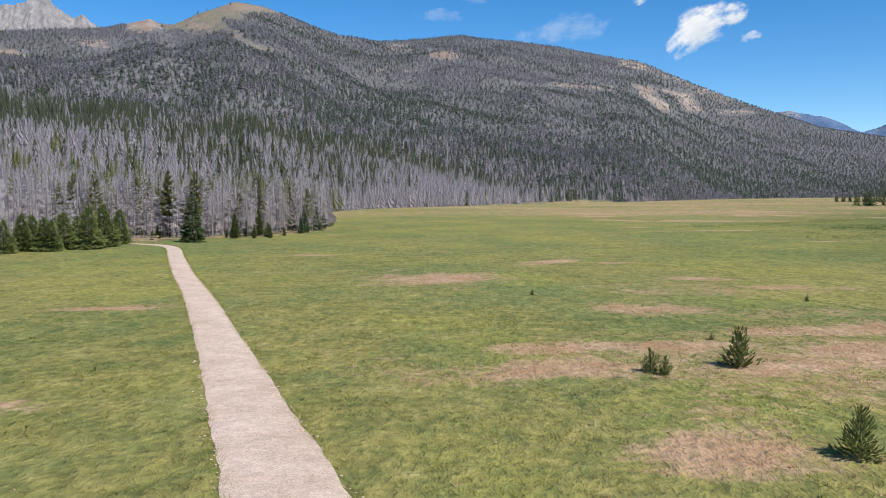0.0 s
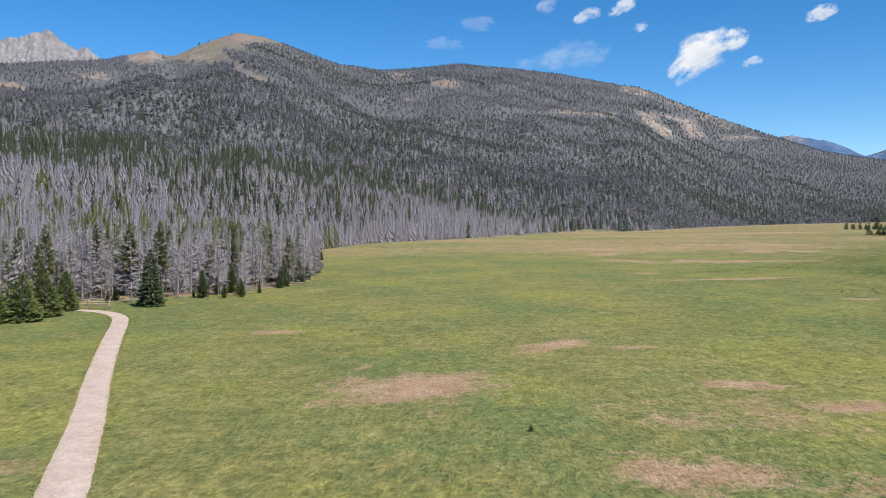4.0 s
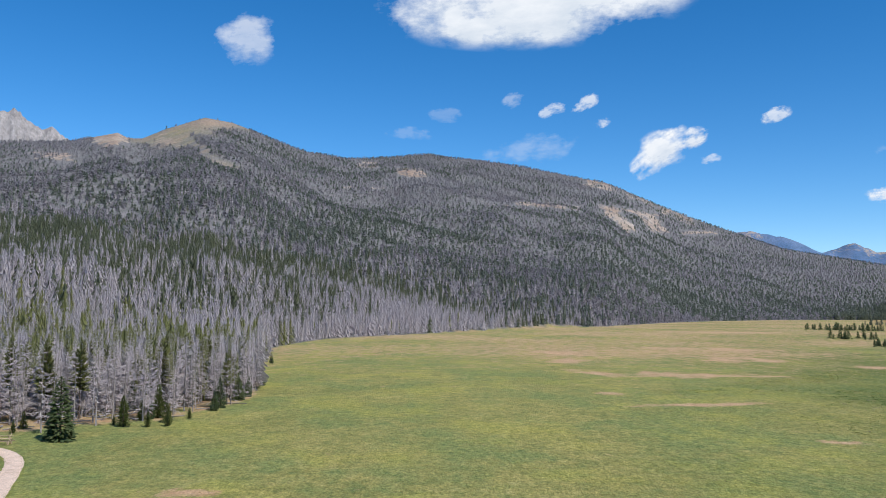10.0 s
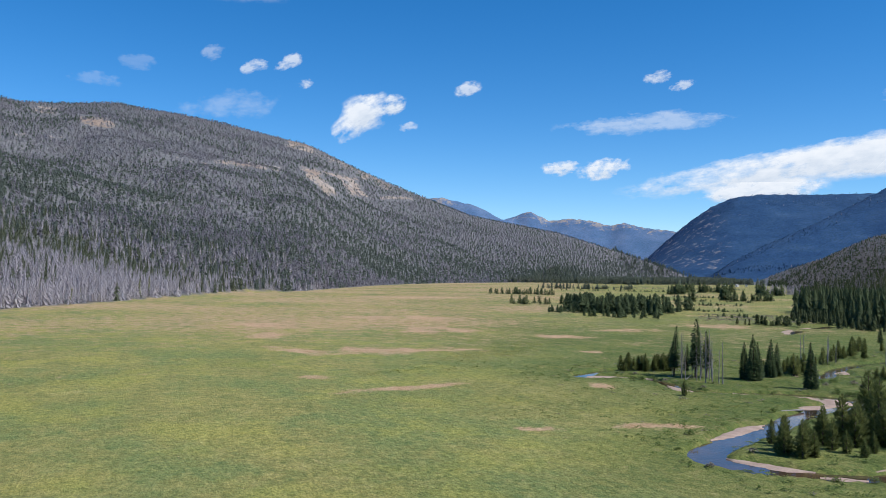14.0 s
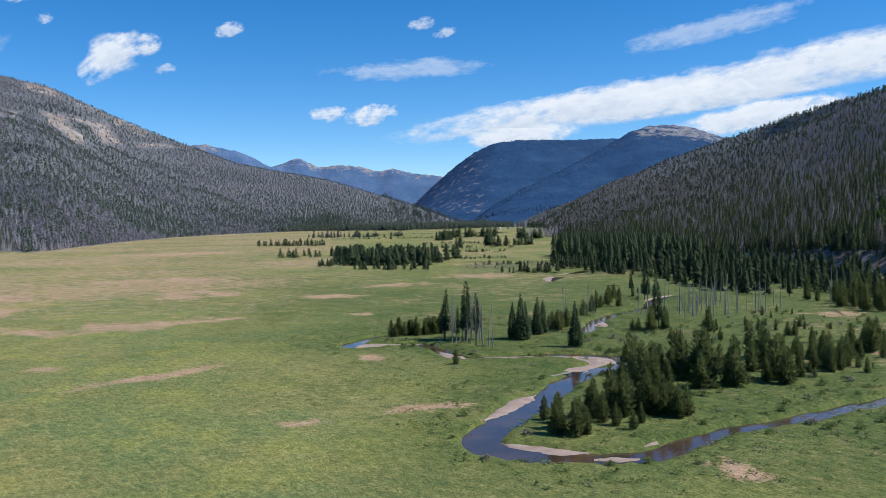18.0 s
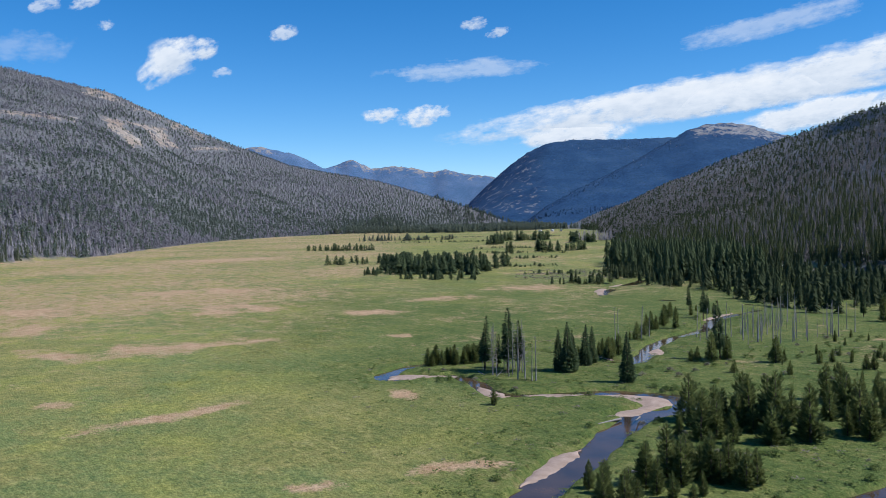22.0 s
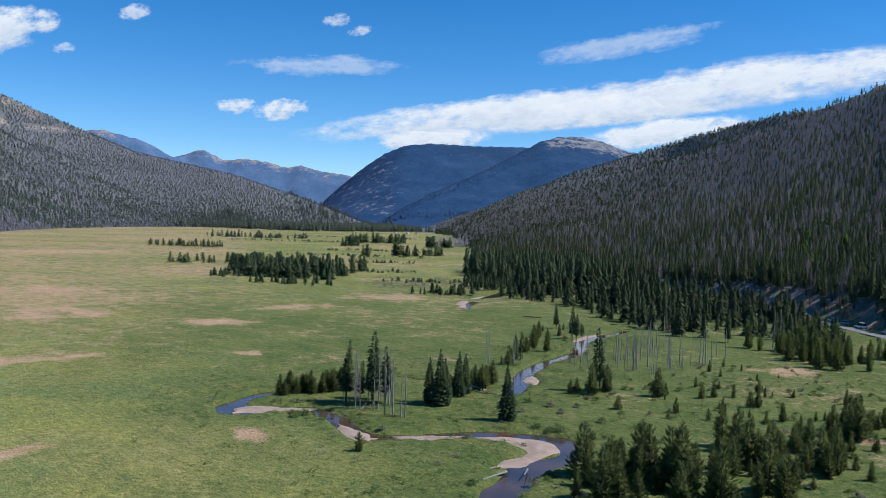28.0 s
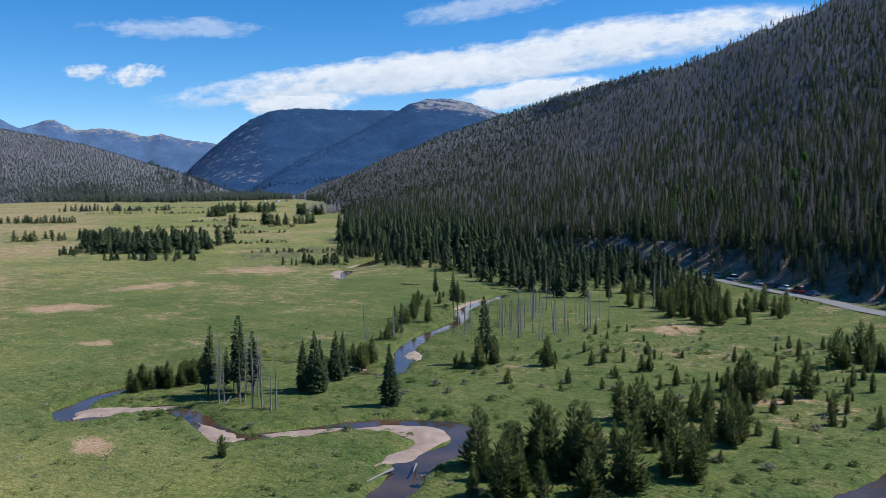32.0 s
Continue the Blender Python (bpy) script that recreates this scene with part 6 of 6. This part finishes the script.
for word, x, y, tall, long in (("white", 338.5, 194, 1.0, 1.0), ("silver", 333, 187.5, 1.0, 1.0), ("white", 326.5, 180, 1.35, 1.15), ("silver", 316.8, 168.5, 1.1, 1.0), ("dark grey", 312, 162.5, 1.0, 1.0), ("white", 307.5, 157.5, 1.1, 1.0), ("red", 303, 152.5, 1.45, 1.25), ("white", 352, 210.5, 1.0, 1.0), ("blue", 299, 147.5, 1.0, 1.0)):
    car(PAINTS[word], f"{word} {'van' if tall > 1.3 else 'car'} parked on the road shoulder below the forest", x, y, 49, tall, long)


# ---------------- clouds ----------------
cm = Mat("cloud")
cl, ct = cm.m, cm.t
ct.nodes.remove(cm.b)
tc, oi = cm.n("ShaderNodeTexCoord"), cm.n("ShaderNodeObjectInfo")
sep = cm.n("ShaderNodeSeparateXYZ")
cm.link(tc.outputs["Generated"], sep.inputs[0])
u_, v_ = (cm.math("MULTIPLY", cm.math("SUBTRACT", sep.outputs[k_], 0.5), 2.0) for k_ in (0, 1))
disc = cm.math("SUBTRACT", 1.0, cm.math("ADD", cm.math("MULTIPLY", u_, u_), cm.math("MULTIPLY", v_, v_)))
shift = cm.n("ShaderNodeVectorMath")
shift.operation = "ADD"
cm.link(tc.outputs["Object"], shift.inputs[0])
off = cm.n("ShaderNodeCombineXYZ")
for k_ in (0, 1, 2):
    cm.link(cm.math("MULTIPLY", oi.outputs["Random"], 90.0 + 30 * k_), off.inputs[k_])
cm.link(off.outputs[0], shift.inputs[1])
tint = cm.n("ShaderNodeSeparateColor")
cm.link(oi.outputs["Color"], tint.inputs[0])
lump, veil = cm.noise(1.35, 9, 0.6, shift.outputs[0], (0.9, 1.1, 1.0)), cm.noise(1.5, 9, 0.6, shift.outputs[0], (0.14, 1.5, 1.0))
puff = cm.math("ADD", cm.math("MULTIPLY", lump, cm.math("SUBTRACT", 1.0, tint.outputs[2])), cm.math("MULTIPLY", veil, tint.outputs[2]))
wisp = cm.noise(4.5, 8, 0.62, shift.outputs[0], (0.5, 1.2, 1.0))
body_ = cm.math("ADD", cm.math("ADD", cm.math("MULTIPLY", disc, 0.88), tint.outputs[1]), cm.math("ADD", cm.math("MULTIPLY", cm.math("SUBTRACT", puff, 0.5), 2.7), cm.math("MULTIPLY", cm.math("SUBTRACT", wisp, 0.5), 1.0)))
thick = cm.math("MULTIPLY", cm.math("MULTIPLY", cm.math("SUBTRACT", body_, 0.34), 1.7, clamp=True), cm.math("MULTIPLY", disc, 2.5, clamp=True), clamp=True)
alpha = cm.math("MULTIPLY", thick, tint.outputs[0], clamp=True)
# Clouds glow; their sunlit tops and shaded grey bases are put into the colour.
shade = cm.ramp(cm.math("ADD", cm.math("MULTIPLY", wisp, 0.6), cm.math("MULTIPLY", sep.outputs[1], 0.45)), [(0.28, (0.62, 0.70, 0.80)), (0.55, (0.88, 0.91, 0.95)), (0.75, (0.99, 0.99, 0.99))])
em, tr, mx = cm.n("ShaderNodeEmission"), cm.n("ShaderNodeBsdfTransparent"), cm.n("ShaderNodeMixShader")
cm.link(shade, em.inputs[0])
cm.link(alpha, mx.inputs[0])
cm.link(tr.outputs[0], mx.inputs[1])
cm.link(em.outputs[0], mx.inputs[2])
cm.link(mx.outputs[0], ct.nodes["Material Output"].inputs["Surface"])


def cloud(az, el, wide_, high, tilt, dense, full=0.0, streak=0.0):
    """A thin bulging veil of cloud far behind the mountains; angles in degrees from the valley."""
    far_ = 4650
    w, h = far_ * radians(wide_), far_ * radians(high)
    i_ = np.arange(25 * 9).reshape(9, 25)
    u, v = np.meshgrid(np.linspace(-1, 1, 25), np.linspace(-1, 1, 9))
    V = np.stack([u * w / h / 2, v / 2, 0.12 * (1 - u**2) * (1 - v**2)], -1).reshape(-1, 3)
    F = np.stack([i_[:-1, :-1], i_[:-1, 1:], i_[1:, 1:], i_[1:, :-1]], -1).reshape(-1, 4)
    ob = new("cloud", mesh("cloud", V, F, cl, True))
    a_, e_ = radians(az), radians(el)
    at = Vector((20 + far_ * math.sin(a_) * math.cos(e_), 50 + far_ * math.cos(a_) * math.cos(e_), 24 + far_ * math.sin(e_)))
    ob.matrix_world = look(tuple(at), tuple(at * 2 - Vector((20, 50, 24)))) @ pose(0, 0, 0, 0, 0, tilt) @ Matrix.Scale(h, 4)
    ob.color = (dense, full, streak, 1)
    ob.visible_shadow = False
    tagged(ob, "white fair-weather cloud in a blue sky", "cloud", "clouds", "structure")


for row in ((15.3, 9.7, 3.0, 2.0, 40, 0.9, 0.0), (16.4, 10.7, 4.6, 2.9, 25, 0.98, 0.15), (18.0, 11.3, 2.8, 1.7, 20, 0.95, 0.05), (7.5, 20.6, 22, 6.8, 2, 1.0, 0.28), (-12, 17.5, 5.0, 4.0, 10, 0.55), (6.4, 14.2, 1.9, 1.4, 20, 0.28), (9.0, 13.4, 2.4, 1.1, 20, 0.6, -0.1), (11.3, 13.8, 2.4, 1.3, 25, 0.7, -0.08), (12.3, 12.5, 1.5, 0.9, 0, 0.6, -0.1),
            (-0.7, 11.85, 4, 1.2, 0, 0.14), (7.7, 10.9, 8, 2.6, 8, 0.22), (1.8, 13.1, 3.2, 1.2, 0, 0.14), (23.3, 12.45, 2.2, 1.2, 15, 0.7, -0.12), (19.3, 9.9, 1.6, 0.8, 10, 0.5)):
    cloud(*row)
for row in ((45.5, 7.35, 26, 2.8, 8, 1.0, 0.22, 0.6), (62, 9.3, 30, 3.4, 6, 1.0, 0.26, 0.6), (53.5, 7.7, 24, 2.4, 6, 1.0, 0.24, 0.5), (42.5, 5.6, 8.5, 1.7, 4, 1.0, 0.34, 0.2), (57.5, 6.3, 12, 2.0, 8, 1.0, 0.36, 0.3), (29.8, 7.25, 3.2, 1.3, 5, 0.9, 0.05), (32.6, 7.15, 4.2, 1.6, 10, 0.95, 0.05),
            (35, 10.1, 13, 1.9, 3, 0.42, -0.12, 0.5), (36, 13, 2.2, 1.1, 10, 0.65, -0.1), (37.5, 12.4, 2.0, 0.8, 12, 0.6, -0.1), (55, 11.9, 15, 2.1, 9, 0.42, -0.2, 0.6)):
    cloud(*row)
